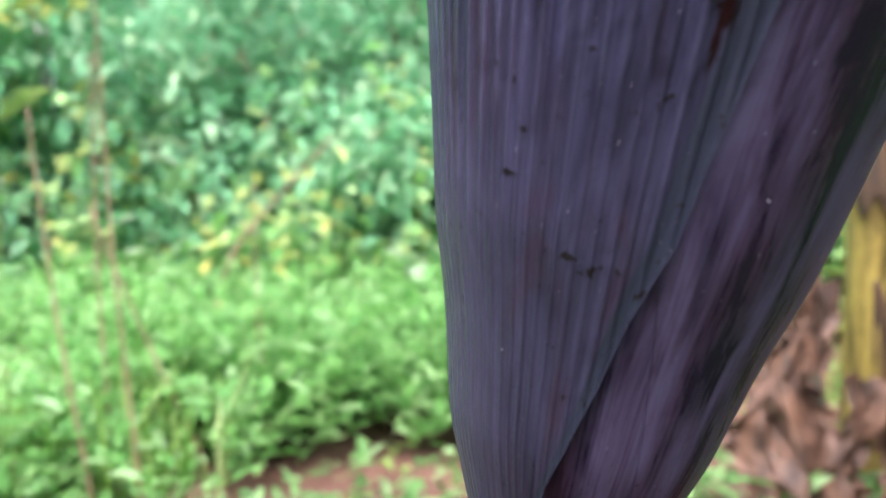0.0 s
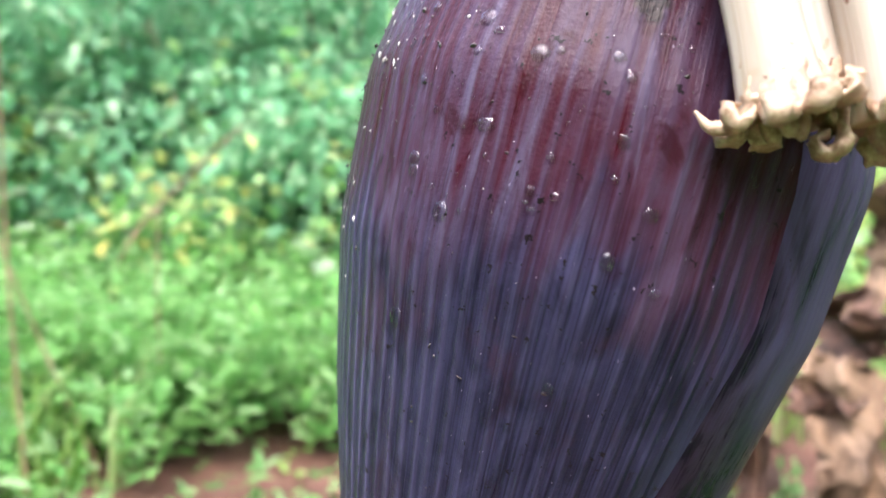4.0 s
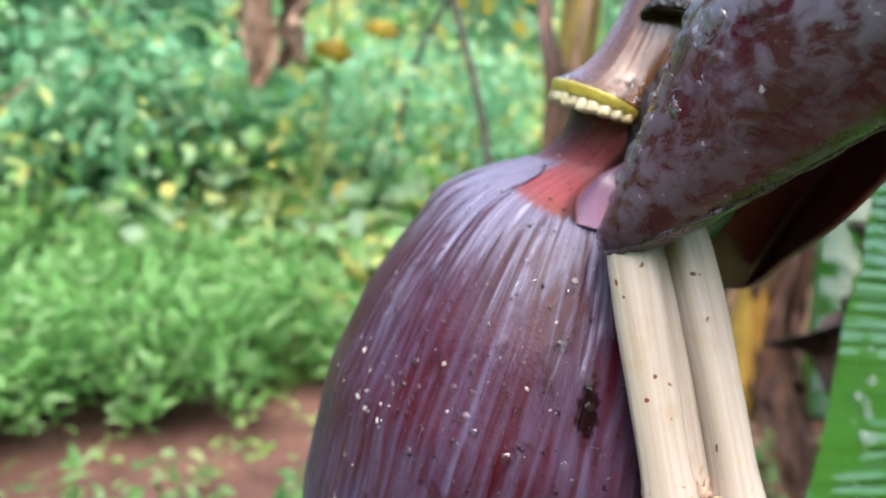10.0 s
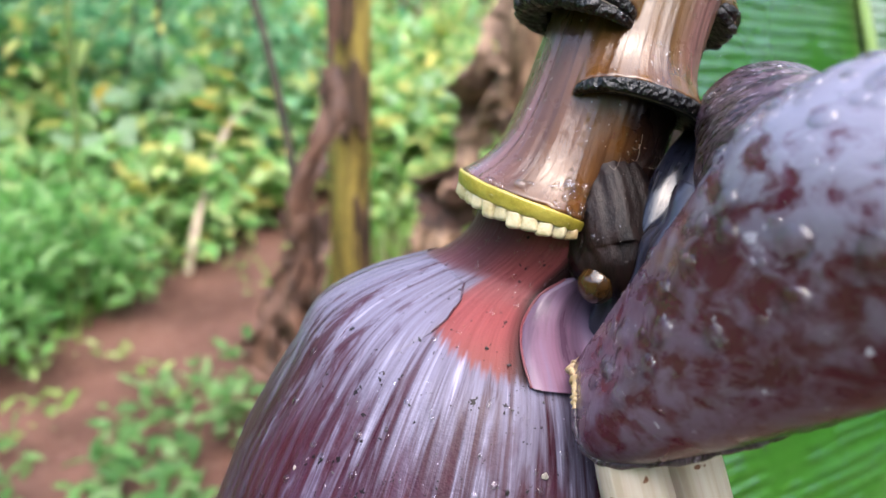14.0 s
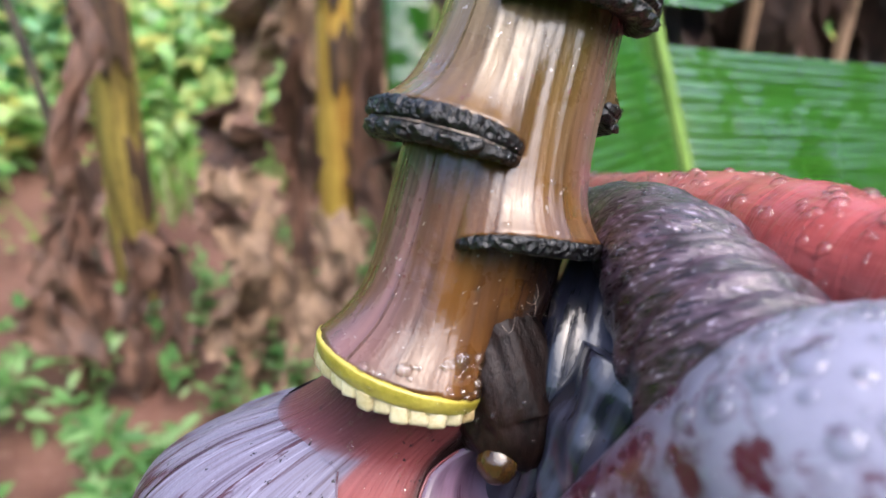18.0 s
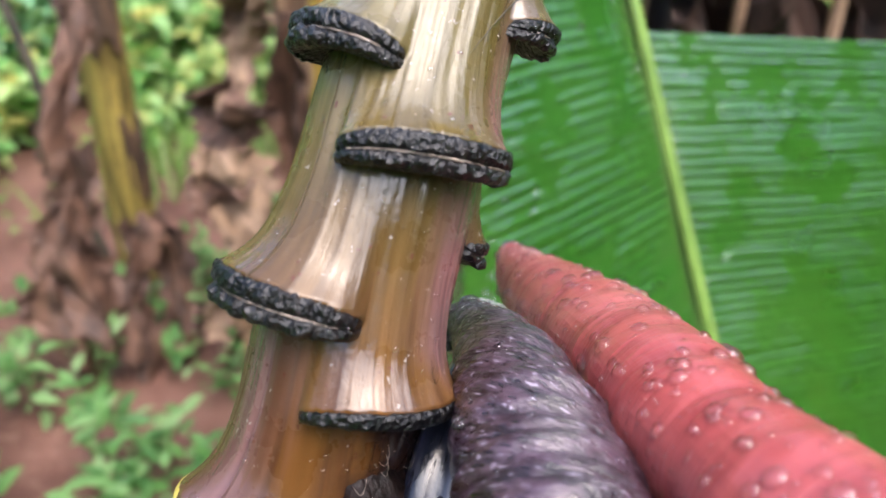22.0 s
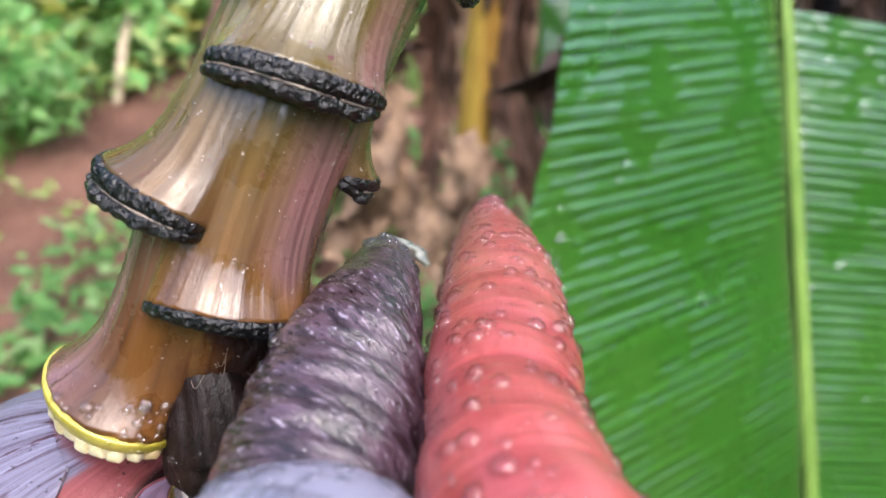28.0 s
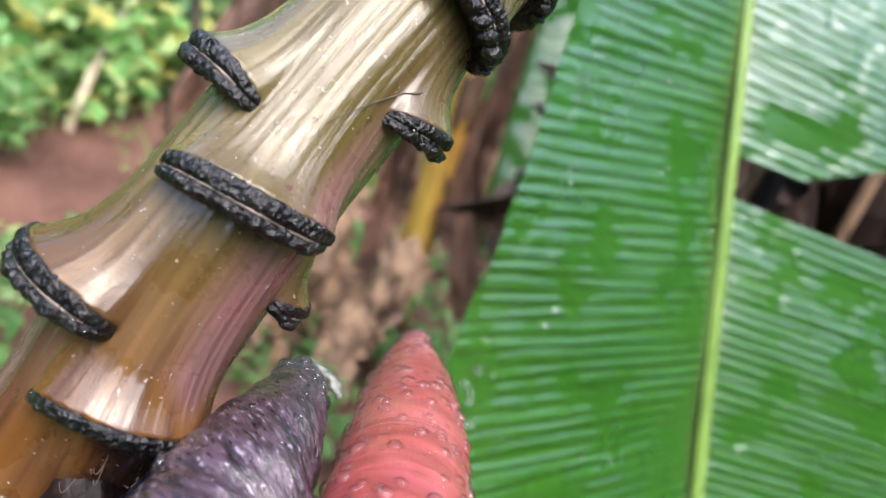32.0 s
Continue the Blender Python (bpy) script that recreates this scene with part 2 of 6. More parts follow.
    rough = calc(nt, "MULTIPLY", span(nt, mid, 0.3, 0.7, 0.27, 0.46), span(nt, field(nt, "sap"), 0.2, 0.8, 1.0, 0.7))
    put(nt, b, "Roughness", rough)
    h = calc(nt, "ADD", calc(nt, "MULTIPLY", calc(nt, "MULTIPLY", rib, span(nt, s0, 0.010, 0.070, 1.0, 0.12)), 1.1), calc(nt, "MULTIPLY", fine, span(nt, s0, 0.05, 0.09, 0.5, 0.12)))
    h = calc(nt, "ADD", h, calc(nt, "MULTIPLY", smear, 0.8))
    relief(nt, b, calc(nt, "ADD", h, calc(nt, "MULTIPLY", dirt, 0.7)), 0.0004, 0.8)
    return m


def roll_material():
    """Wet wrinkled margin: dark wine skin, grey bloom in flecks slanting round the roll."""
    m, nt, b = mat("rolled_bract_skin", 0.3, 0.2, 0.9)
    uv = uv_of(nt)
    tilt = nt.nodes.new("ShaderNodeVectorRotate")
    tilt.rotation_type = "Z_AXIS"
    put(nt, tilt, "Vector", uv)
    tilt.inputs["Angle"].default_value = 0.45
    q = tilt.outputs[0]
    wave = speckle(nt, stretched(nt, q, 110, 460, 1), 1.0, 4, 0.6, 0.5)
    fleck = speckle(nt, stretched(nt, q, 380, 1500, 1), 1.0, 3, 0.65, 0.4)
    broad = speckle(nt, place_of(nt), 75, 4, 0.6)
    v = calc(nt, "ADD", calc(nt, "MULTIPLY", wave, 0.55), calc(nt, "MULTIPLY", fleck, 0.45))
    c = blend(nt, span(nt, v, 0.42, 0.60), (0.012, 0.0045, 0.007), (0.086, 0.056, 0.072))
    c = blend(nt, span(nt, broad, 0.50, 0.66, 0, 0.75), c, blend(nt, fleck, (0.028, 0.007, 0.009), (0.13, 0.108, 0.12)))
    c = blend(nt, span(nt, fleck, 0.60, 0.68, 0, 0.85), c, (0.34, 0.33, 0.37))
    colour(nt, b, c, (0.64, 0.56, 0.64))
    put(nt, b, "Roughness", span(nt, fleck, 0.35, 0.6, 0.26, 0.46))
    relief(nt, b, calc(nt, "ADD", calc(nt, "MULTIPLY", wave, 0.6), calc(nt, "MULTIPLY", fleck, 0.55)), 0.0011, 0.9)
    return m


def lobe_material():
    """Lifted bract: smooth grey-blue bloom, rubbed off in wine red blotches; sky sheen on top put into the colour."""
    m, nt, b = mat("lifted_bract_skin", 0.34, 0.3, 0.25)
    p = place_of(nt)
    blot = speckle(nt, stretched(nt, p, 1, 1, 1.4), 150, 4, 0.6, 0.6)
    small = speckle(nt, p, 330, 3, 0.6, 0.3)
    broad = speckle(nt, p, 28, 2)
    v = calc(nt, "ADD", calc(nt, "MULTIPLY", blot, 0.60), calc(nt, "MULTIPLY", small, 0.36))
    v = calc(nt, "ADD", v, calc(nt, "MULTIPLY", broad, 0.3))
    # greyer with height: bloom, and the sky's sheen on the upper side painted in
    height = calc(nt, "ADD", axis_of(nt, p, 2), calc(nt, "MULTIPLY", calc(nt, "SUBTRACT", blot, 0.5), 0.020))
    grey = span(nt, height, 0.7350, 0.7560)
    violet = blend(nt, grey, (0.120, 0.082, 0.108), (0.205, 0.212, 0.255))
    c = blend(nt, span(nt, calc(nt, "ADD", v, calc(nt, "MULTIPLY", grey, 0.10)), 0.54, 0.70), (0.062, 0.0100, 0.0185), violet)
    c = blend(nt, span(nt, small, 0.66, 0.72), c, (0.40, 0.39, 0.42))
    colour(nt, b, c, (0.74, 0.71, 0.80))
    put(nt, b, "Roughness", span(nt, blot, 0.35, 0.65, 0.2, 0.42))
    relief(nt, b, calc(nt, "ADD", blot, calc(nt, "MULTIPLY", small, 0.3)), 0.0006, 0.5)
    return m


BUD = bud_material()
INNER = bract_material("inner_bract_skin", (0.088, 0.078, 0.122), (0.026, 0.013, 0.024), 2000, 0.0, 0.8, 0.05, 0.04, 0.30)
SLATE = bract_material("wet_slate_bract_skin", (0.062, 0.074, 0.098), (0.009, 0.010, 0.015), 1500, 0.0, 0.9, 0.6, 0.10, 0.22)
LOBE = lobe_material()
ROLL = roll_material()
for dull in (INNER,):
    dull.node_tree.nodes["Principled BSDF"].inputs["Specular IOR Level"].default_value = 0.06
FLAP = bract_material("smooth_bract_skin", (0.210, 0.165, 0.205), (0.160, 0.070, 0.080), 700, 0.1, 0.8, 0.15, 0.0, 0.08)


def red_material():
    m, nt, b = mat("red_inner_bract_skin", 0.38, 0.3, 0.4)
    uv = uv_of(nt)
    fold = speckle(nt, stretched(nt, uv, 12, 150, 1), 1.0, 4, 0.6, 0.6)
    fine = speckle(nt, stretched(nt, uv, 500, 60, 1), 1.0, 3, 0.6)
    broad = speckle(nt, place_of(nt), 60, 3)
    c = blend(nt, span(nt, fold, 0.36, 0.62), (0.26, 0.044, 0.045), (0.385, 0.084, 0.082))
    c = blend(nt, span(nt, broad, 0.45, 0.7, 0, 0.6), c, (0.45, 0.138, 0.130))
    c = blend(nt, span(nt, fine, 0.55, 0.75, 0, 0.4), c, (0.28, 0.050, 0.045))
    colour(nt, b, c, (0.66, 0.60, 0.60))
    b.inputs["Subsurface Weight"].default_value = 0.0
    h = calc(nt, "ADD", fold, calc(nt, "MULTIPLY", fine, 0.25))
    relief(nt, b, h, 0.0012, 0.8)
    return m


def rachis_material():
    m, nt, b = mat("rachis_skin", 0.24, 0.2, 0.65)
    uv = uv_of(nt)
    streak = speckle(nt, stretched(nt, uv, 420, 12, 1), 1.0, 3, 0.5)
    wide = speckle(nt, stretched(nt, uv, 120, 14, 1), 1.0, 3, 0.55)
    patch = speckle(nt, place_of(nt), 130, 4)
    s = axis_of(nt, uv, 1)
    cream = blend(nt, span(nt, wide, 0.35, 0.66), (0.078, 0.064, 0.016), (0.175, 0.148, 0.066))
    cream = blend(nt, span(nt, streak, 0.46, 0.62, 0, 0.55), cream, (0.062, 0.046, 0.010))
    amber = blend(nt, span(nt, wide, 0.30, 0.70), (0.070, 0.029, 0.009), (0.150, 0.068, 0.017))
    amber = blend(nt, span(nt, streak, 0.46, 0.64, 0, 0.5), amber, (0.042, 0.016, 0.008))
    purple = blend(nt, span(nt, streak, 0.36, 0.64), (0.092, 0.044, 0.044), (0.190, 0.104, 0.096))
    side = field(nt, "purple_side")
    low = span(nt, s, -0.012, 0.045)
    c = blend(nt, low, amber, cream)
    tint = calc(nt, "MULTIPLY", span(nt, calc(nt, "ADD", wide, side), 0.62, 1.02), span(nt, s, 0.03, 0.06, 1.0, 0.25))
    c = blend(nt, tint, c, purple)
    c = blend(nt, span(nt, s, -0.0345, -0.0310, 1.0, 0.0), c, (0.030, 0.013, 0.010))
    # brown foot of the stalk, and shade under the ledges put into its colour
    dark = calc(nt, "MULTIPLY", span(nt, calc(nt, "ADD", patch, field(nt, "ledge_shade_and_foot")), 0.75, 1.2), 0.92)
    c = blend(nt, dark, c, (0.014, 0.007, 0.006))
    spots = speckle(nt, place_of(nt), 700, 2, 0.6)
    c = blend(nt, span(nt, spots, 0.69, 0.74), c, (0.30, 0.27, 0.24))
    c = blend(nt, span(nt, speckle(nt, place_of(nt), 520, 2), 0.70, 0.74), c, (0.09, 0.025, 0.012))
    colour(nt, b, c, (0.76, 0.72, 0.70))
    put(nt, b, "Roughness", span(nt, patch, 0.40, 0.60, 0.16, 0.52))
    film = speckle(nt, stretched(nt, uv, 700, 260, 1), 1.0, 4, 0.65, 0.5)
    relief(nt, b, calc(nt, "ADD", calc(nt, "ADD", calc(nt, "MULTIPLY", streak, 1.6), calc(nt, "MULTIPLY", patch, 1.2)), calc(nt, "MULTIPLY", film, 0.6)), 0.00032, 0.7)
    return m


def scar_material():
    """Black rotted tissue, cracked and wet."""
    m, nt, b = mat("black_scar_tissue", 0.38, 0.12, 0.6)
    b.inputs["Coat Roughness"].default_value = 0.10
    p = place_of(nt)
    crack = nt.nodes.new("ShaderNodeTexVoronoi")
    put(nt, crack, "Vector", p)
    crack.inputs["Scale"].default_value = 900
    grit = speckle(nt, p, 1300, 3, 0.7)
    soft = speckle(nt, p, 300, 3)
    c = blend(nt, span(nt, soft, 0.42, 0.62), (0.0014, 0.0014, 0.0018), (0.006, 0.005, 0.005))
    c = blend(nt, span(nt, grit, 0.66, 0.74, 0, 0.8), c, (0.075, 0.065, 0.055))
    colour(nt, b, c)
    h = calc(nt, "ADD", crack.outputs["Distance"], calc(nt, "ADD", grit, soft))
    relief(nt, b, h, 0.0005, 0.9)
    return m


RED = red_material()
RED_DARK = plain_material("crimson_inner_face", (0.085, 0.013, 0.015), (0.17, 0.040, 0.046), 45, 0.3, 0.0004, 0.2)
RACHIS = rachis_material()
SCAR = scar_material()
SCAR_LINE = plain_material("pale_scar_line", (0.10, 0.075, 0.06), (0.26, 0.21, 0.17), 400, 0.5, 0.0003)
COLLAR = plain_material("yellow_green_cut_collar", (0.23, 0.190, 0.020), (0.36, 0.30, 0.050), 160, 0.35, 0.0004, 0.4)
STUB = plain_material("cream_flower_stub", (0.34, 0.28, 0.135), (0.52, 0.46, 0.30), 240, 0.35, 0.0003, 0.4)
STUB_BROWN = plain_material("browning_flower_stub", (0.20, 0.12, 0.05), (0.36, 0.28, 0.14), 240, 0.4, 0.0003, 0.4)
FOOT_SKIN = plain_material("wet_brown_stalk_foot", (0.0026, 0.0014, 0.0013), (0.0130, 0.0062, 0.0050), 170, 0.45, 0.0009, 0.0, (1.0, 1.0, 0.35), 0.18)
GUM = plain_material("amber_gum", (0.022, 0.010, 0.003), (0.050, 0.026, 0.008), 120, 0.06, 0.0001, 0.1)


def flower_material():
    m, nt, b = mat("cream_flower_tube", 0.42, 0.45, 0.15)
    uv = uv_of(nt)
    streak = speckle(nt, stretched(nt, uv, 700, 14, 1), 1.0, 4, 0.6)
    patch = speckle(nt, place_of(nt), 170, 3)
    c = blend(nt, span(nt, streak, 0.36, 0.64), (0.49, 0.425, 0.335), (0.56, 0.515, 0.440))
    c = blend(nt, span(nt, patch, 0.54, 0.75, 0, 0.4), c, (0.46, 0.35, 0.20))
    tip = field(nt, "tip")
    c = blend(nt, span(nt, calc(nt, "ADD", tip, calc(nt, "MULTIPLY", patch, 0.5)), 0.85, 1.3), c, (0.36, 0.20, 0.10))
    c = blend(nt, span(nt, speckle(nt, place_of(nt), 230, 2), 0.68, 0.71), c, (0.16, 0.055, 0.02))
    colour(nt, b, c, (0.74, 0.69, 0.67))
    relief(nt, b, streak, 0.0004, 0.6)
    return m


FLOWER = flower_material()
FLOWER_TIP = plain_material("browned_flower_tip", (0.20, 0.105, 0.055), (0.46, 0.345, 0.235), 260, 0.45, 0.0005, 0.15)


def water_material():
    """Clear bead: it bends what lies under it, and its skin mirrors the sky."""
    m, nt, b = mat("water", 0.02, 0.5)
    clear, bent = nt.nodes.new("ShaderNodeBsdfTransparent"), nt.nodes.new("ShaderNodeBsdfRefraction")
    shine, mixer, inside = nt.nodes.new("ShaderNodeBsdfGlossy"), nt.nodes.new("ShaderNodeMixShader"), nt.nodes.new("ShaderNodeMixShader")
    shine.inputs["Roughness"].default_value, bent.inputs["Roughness"].default_value, bent.inputs["IOR"].default_value = 0.03, 0.0, 1.33
    inside.inputs[0].default_value = 0.3
    nt.links.new(clear.outputs[0], inside.inputs[1])
    nt.links.new(bent.outputs[0], inside.inputs[2])
    f = nt.nodes.new("ShaderNodeFresnel")
    f.inputs[0].default_value = 1.33
    nt.links.new(calc(nt, "MINIMUM", calc(nt, "ADD", f.outputs[0], 0.02), 0.45), mixer.inputs[0])
    nt.links.new(inside.outputs[0], mixer.inputs[1])
    nt.links.new(shine.outputs[0], mixer.inputs[2])
    nt.links.new(mixer.outputs[0], nt.nodes["Material Output"].inputs[0])
    return m


WATER = water_material()


def big_leaf_material():
    """Banana leaf: close parallel veins running out from the midrib, wet gloss."""
    m, nt, b = mat("banana_leaf_blade", 0.3, 0.3, 1.0)
    uv = uv_of(nt)
    vein = speckle(nt, stretched(nt, uv, 3.0, 330, 1), 1.0, 3, 0.6)
    fold = speckle(nt, stretched(nt, uv, 11.0, 150, 1), 1.0, 3, 0.6)
    broad = speckle(nt, stretched(nt, uv, 6, 6, 1), 1.0, 3)
    c = blend(nt, span(nt, vein, 0.30, 0.70), (0.030, 0.150, 0.008), (0.050, 0.200, 0.012))
    c = blend(nt, span(nt, broad, 0.4, 0.7, 0, 0.55), c, (0.065, 0.215, 0.016))
    rib = span(nt, calc(nt, "ABSOLUTE", axis_of(nt, uv, 0)), 0.006, 0.016, 1.0, 0.0)
    c = blend(nt, rib, c, (0.12, 0.22, 0.04))
    c = deepened(nt, c, (0.62, 0.68, 1.0))
    colour(nt, b, c)
    put(nt, b, "Roughness", span(nt, broad, 0.3, 0.7, 0.25, 0.4))
    wave = calc(nt, "FRACT", calc(nt, "ADD", calc(nt, "MULTIPLY", axis_of(nt, uv, 1), 118), calc(nt, "MULTIPLY", fold, 1.3)))
    saw = calc(nt, "SUBTRACT", span(nt, wave, 0.0, 0.38), span(nt, wave, 0.38, 1.0))
    patch = span(nt, speckle(nt, stretched(nt, uv, 14, 16, 1), 1.0, 3, 0.6), 0.38, 0.54, 0.05, 1.0)
    ridge = calc(nt, "ADD", calc(nt, "MULTIPLY", calc(nt, "MULTIPLY", saw, patch), 1.0), calc(nt, "MULTIPLY", fold, 0.10))
    relief(nt, b, calc(nt, "ADD", ridge, calc(nt, "MULTIPLY", vein, 0.04)), 0.0017, 1.0)
    b.inputs["Coat Roughness"].default_value, b.inputs["Coat IOR"].default_value = 0.05, 2.2
    t = nt.nodes.new("ShaderNodeBsdfTranslucent")
    put(nt, t, 0, c)
    mixer = nt.nodes.new("ShaderNodeMixShader")
    mixer.inputs[0].default_value = 0.3
    nt.links.new(b.outputs[0], mixer.inputs[1])
    nt.links.new(t.outputs[0], mixer.inputs[2])
    nt.links.new(mixer.outputs[0], nt.nodes["Material Output"].inputs[0])
    return m


BIG_LEAF = big_leaf_material()
MIDRIB = plain_material("leaf_midrib", (0.09, 0.17, 0.03), (0.17, 0.27, 0.06), 30, 0.35, 0.0006, 0.2, (1, 1, 0.1))
TRUNK = plain_material("banana_stem_skin", (0.040, 0.024, 0.009), (0.36, 0.270, 0.062), 17, 0.5, 0.003, 0.1, (3, 3, 0.35))
TRUNK_DARK = plain_material("rotting_leaf_base", (0.022, 0.012, 0.007), (0.10, 0.055, 0.028), 22, 0.7, 0.004, 0.0, (2, 2, 0.5))
DRY = plain_material("dry_leaf", (0.058, 0.031, 0.017), (0.300, 0.195, 0.122), 16, 0.75, 0.003, 0.0, (1.5, 1.5, 0.6))
DRY_DARK = plain_material("dark_dry_leaf", (0.028, 0.013, 0.008), (0.125, 0.062, 0.038), 18, 0.7, 0.003, 0.0, (1.5, 1.5, 0.6))
DRY_BLACK = plain_material("blackish_dry_leaf", (0.010, 0.006, 0.005), (0.060, 0.030, 0.019), 14, 0.75, 0.003, 0.0, (1.5, 1.5, 0.6))
STRAP = plain_material("yellowing_leaf_stalk", (0.24, 0.11, 0.020), (0.52, 0.36, 0.07), 9, 0.5, 0.002, 0.1, (2, 2, 0.3))
TWIG = plain_material("brown_twig", (0.10, 0.055, 0.03), (0.28, 0.19, 0.11), 30, 0.7, 0.001)
TWIG_DARK = plain_material("dark_twig", (0.015, 0.012, 0.008), (0.06, 0.05, 0.03), 30, 0.7, 0.001)
STEM_GREEN = plain_material("green_stem", (0.08, 0.13, 0.03), (0.20, 0.26, 0.07), 20, 0.6, 0.001)


def ground_material():
    m, nt, b = mat("damp_red_earth", 0.8, 0.3)
    p = place_of(nt)
    a, f, g = speckle(nt, p, 3.5, 5), speckle(nt, p, 38, 4, 0.65), speckle(nt, p, 150, 3, 0.7)
    c = blend(nt, span(nt, a, 0.35, 0.65), (0.10, 0.042, 0.028), (0.19, 0.092, 0.064))
    c = blend(nt, span(nt, f, 0.5, 0.7, 0, 0.6), c, (0.25, 0.145, 0.105))
    c = blend(nt, span(nt, g, 0.62, 0.72, 0, 0.7), c, (0.07, 0.035, 0.022))
    colour(nt, b, c, (0.74, 0.74, 0.76))
    relief(nt, b, calc(nt, "ADD", f, calc(nt, "MULTIPLY", g, 0.4)), 0.02, 0.8)
    return m


EARTH = ground_material()
WEED = leaf_material("weed_leaves", [(0.09, 0.27, 0.06), (0.15, 0.37, 0.09), (0.22, 0.45, 0.13), (0.34, 0.55, 0.25)])
LOW_WEED = leaf_material("low_weed_leaves", [(0.05, 0.15, 0.035), (0.09, 0.23, 0.055), (0.15, 0.31, 0.09), (0.25, 0.38, 0.17)])
GRASS = leaf_material("grass_blades", [(0.10, 0.24, 0.04), (0.18, 0.36, 0.06), (0.28, 0.44, 0.12), (0.34, 0.42, 0.18)])
SHRUB = leaf_material("shrub_leaves", [(0.11, 0.31, 0.15), (0.15, 0.40, 0.20), (0.20, 0.46, 0.24), (0.28, 0.53, 0.30), (0.40, 0.58, 0.34)])
SHRUB_LIGHT = leaf_material("light_shrub_leaves", [(0.13, 0.34, 0.08), (0.24, 0.48, 0.15), (0.42, 0.62, 0.27), (0.58, 0.66, 0.26), (0.66, 0.58, 0.17)])
WOOD = leaf_material("far_wood_leaves", [(0.09, 0.28, 0.13), (0.14, 0.37, 0.18), (0.22, 0.46, 0.24), (0.32, 0.54, 0.31)])
YELLOW_LEAF = leaf_material("yellow_leaves", [(0.42, 0.30, 0.03), (0.55, 0.42, 0.05), (0.45, 0.22, 0.03)])
PALE_LEAF = leaf_material("pale_wet_leaves", [(0.25, 0.42, 0.20), (0.42, 0.55, 0.36)], 0.3)


# ---- building helpers ----
def mesh_of(name, verts, faces, material, uvs=None, smooth=True, fields=None):
    me = bpy.data.meshes.new(name)
    me.from_pydata([tuple(v) for v in verts], [], faces)
    me.materials.append(material)
    if smooth:
        me.polygons.foreach_set("use_smooth", [True] * len(me.polygons))
    if uvs is not None:
        layer = me.uv_layers.new(name="UVMap")
        idx = np.empty(len(me.loops), dtype=np.int32)
        me.loops.foreach_get("vertex_index", idx)
        layer.data.foreach_set("uv", np.asarray(uvs, dtype=np.float32)[idx].ravel())
    for key, values in (fields or {}).items():
        at = me.attributes.new(key, "FLOAT", "POINT")
        at.data.foreach_set("value", np.asarray(values, dtype=np.float32))
    me.update()
    return me


def piece(name, me, parent=None, label=""):
    ob = new(name, me)
    ob.parent = parent
    return tagged(ob, label) if label else ob


def thing(name, label, category, group="", kind="", at=(0, 0, 0)):
    ob = new(name)
    ob.empty_display_size = 0.05
    ob.location = at
    return tagged(ob, label, category, group, kind)


def grid_faces(rows, cols, wrap=False):
    out = []
    for i in range(rows - 1):
        for j in range(cols if wrap else cols - 1):
            k = (j + 1) % cols
            out.append((i * cols + j, i * cols + k, (i + 1) * cols + k, (i + 1) * cols + j))
    return out


def smooth_curve(points, n):
    """n places along a soft curve through the points; columns after the third are carried along."""
    p = np.asarray(points, dtype=float)
    d = np.r_[0, np.cumsum(np.sqrt(((p[1:, :3] - p[:-1, :3]) ** 2).sum(1)) ** 0.5)]
    q = np.linspace(0, d[-1], n)
    out = np.empty((n, p.shape[1]))
    m = np.gradient(p, d, axis=0)
    k = np.clip(np.searchsorted(d, q, side="right") - 1, 0, len(d) - 2)
    h = (d[k + 1] - d[k])
    t = ((q - d[k]) / h)[:, None]
    h = h[:, None]
    out = (2 * t**3 - 3 * t**2 + 1) * p[k] + (t**3 - 2 * t**2 + t) * h * m[k] + (-2 * t**3 + 3 * t**2) * p[k + 1] + (t**3 - t**2) * h * m[k + 1]
    return out


def frames(c, ref=(1, 0, 0)):
    """Unit tangents of a line of places and two unit vectors across it, the first nearest to ref."""
    t = np.gradient(c, axis=0)
    t /= np.linalg.norm(t, axis=1)[:, None]
    e1 = np.asarray(ref, dtype=float)[None] - t * (t @ np.asarray(ref, dtype=float))[:, None]
    e1 /= np.linalg.norm(e1, axis=1)[:, None]
    return t, e1, np.cross(t, e1)


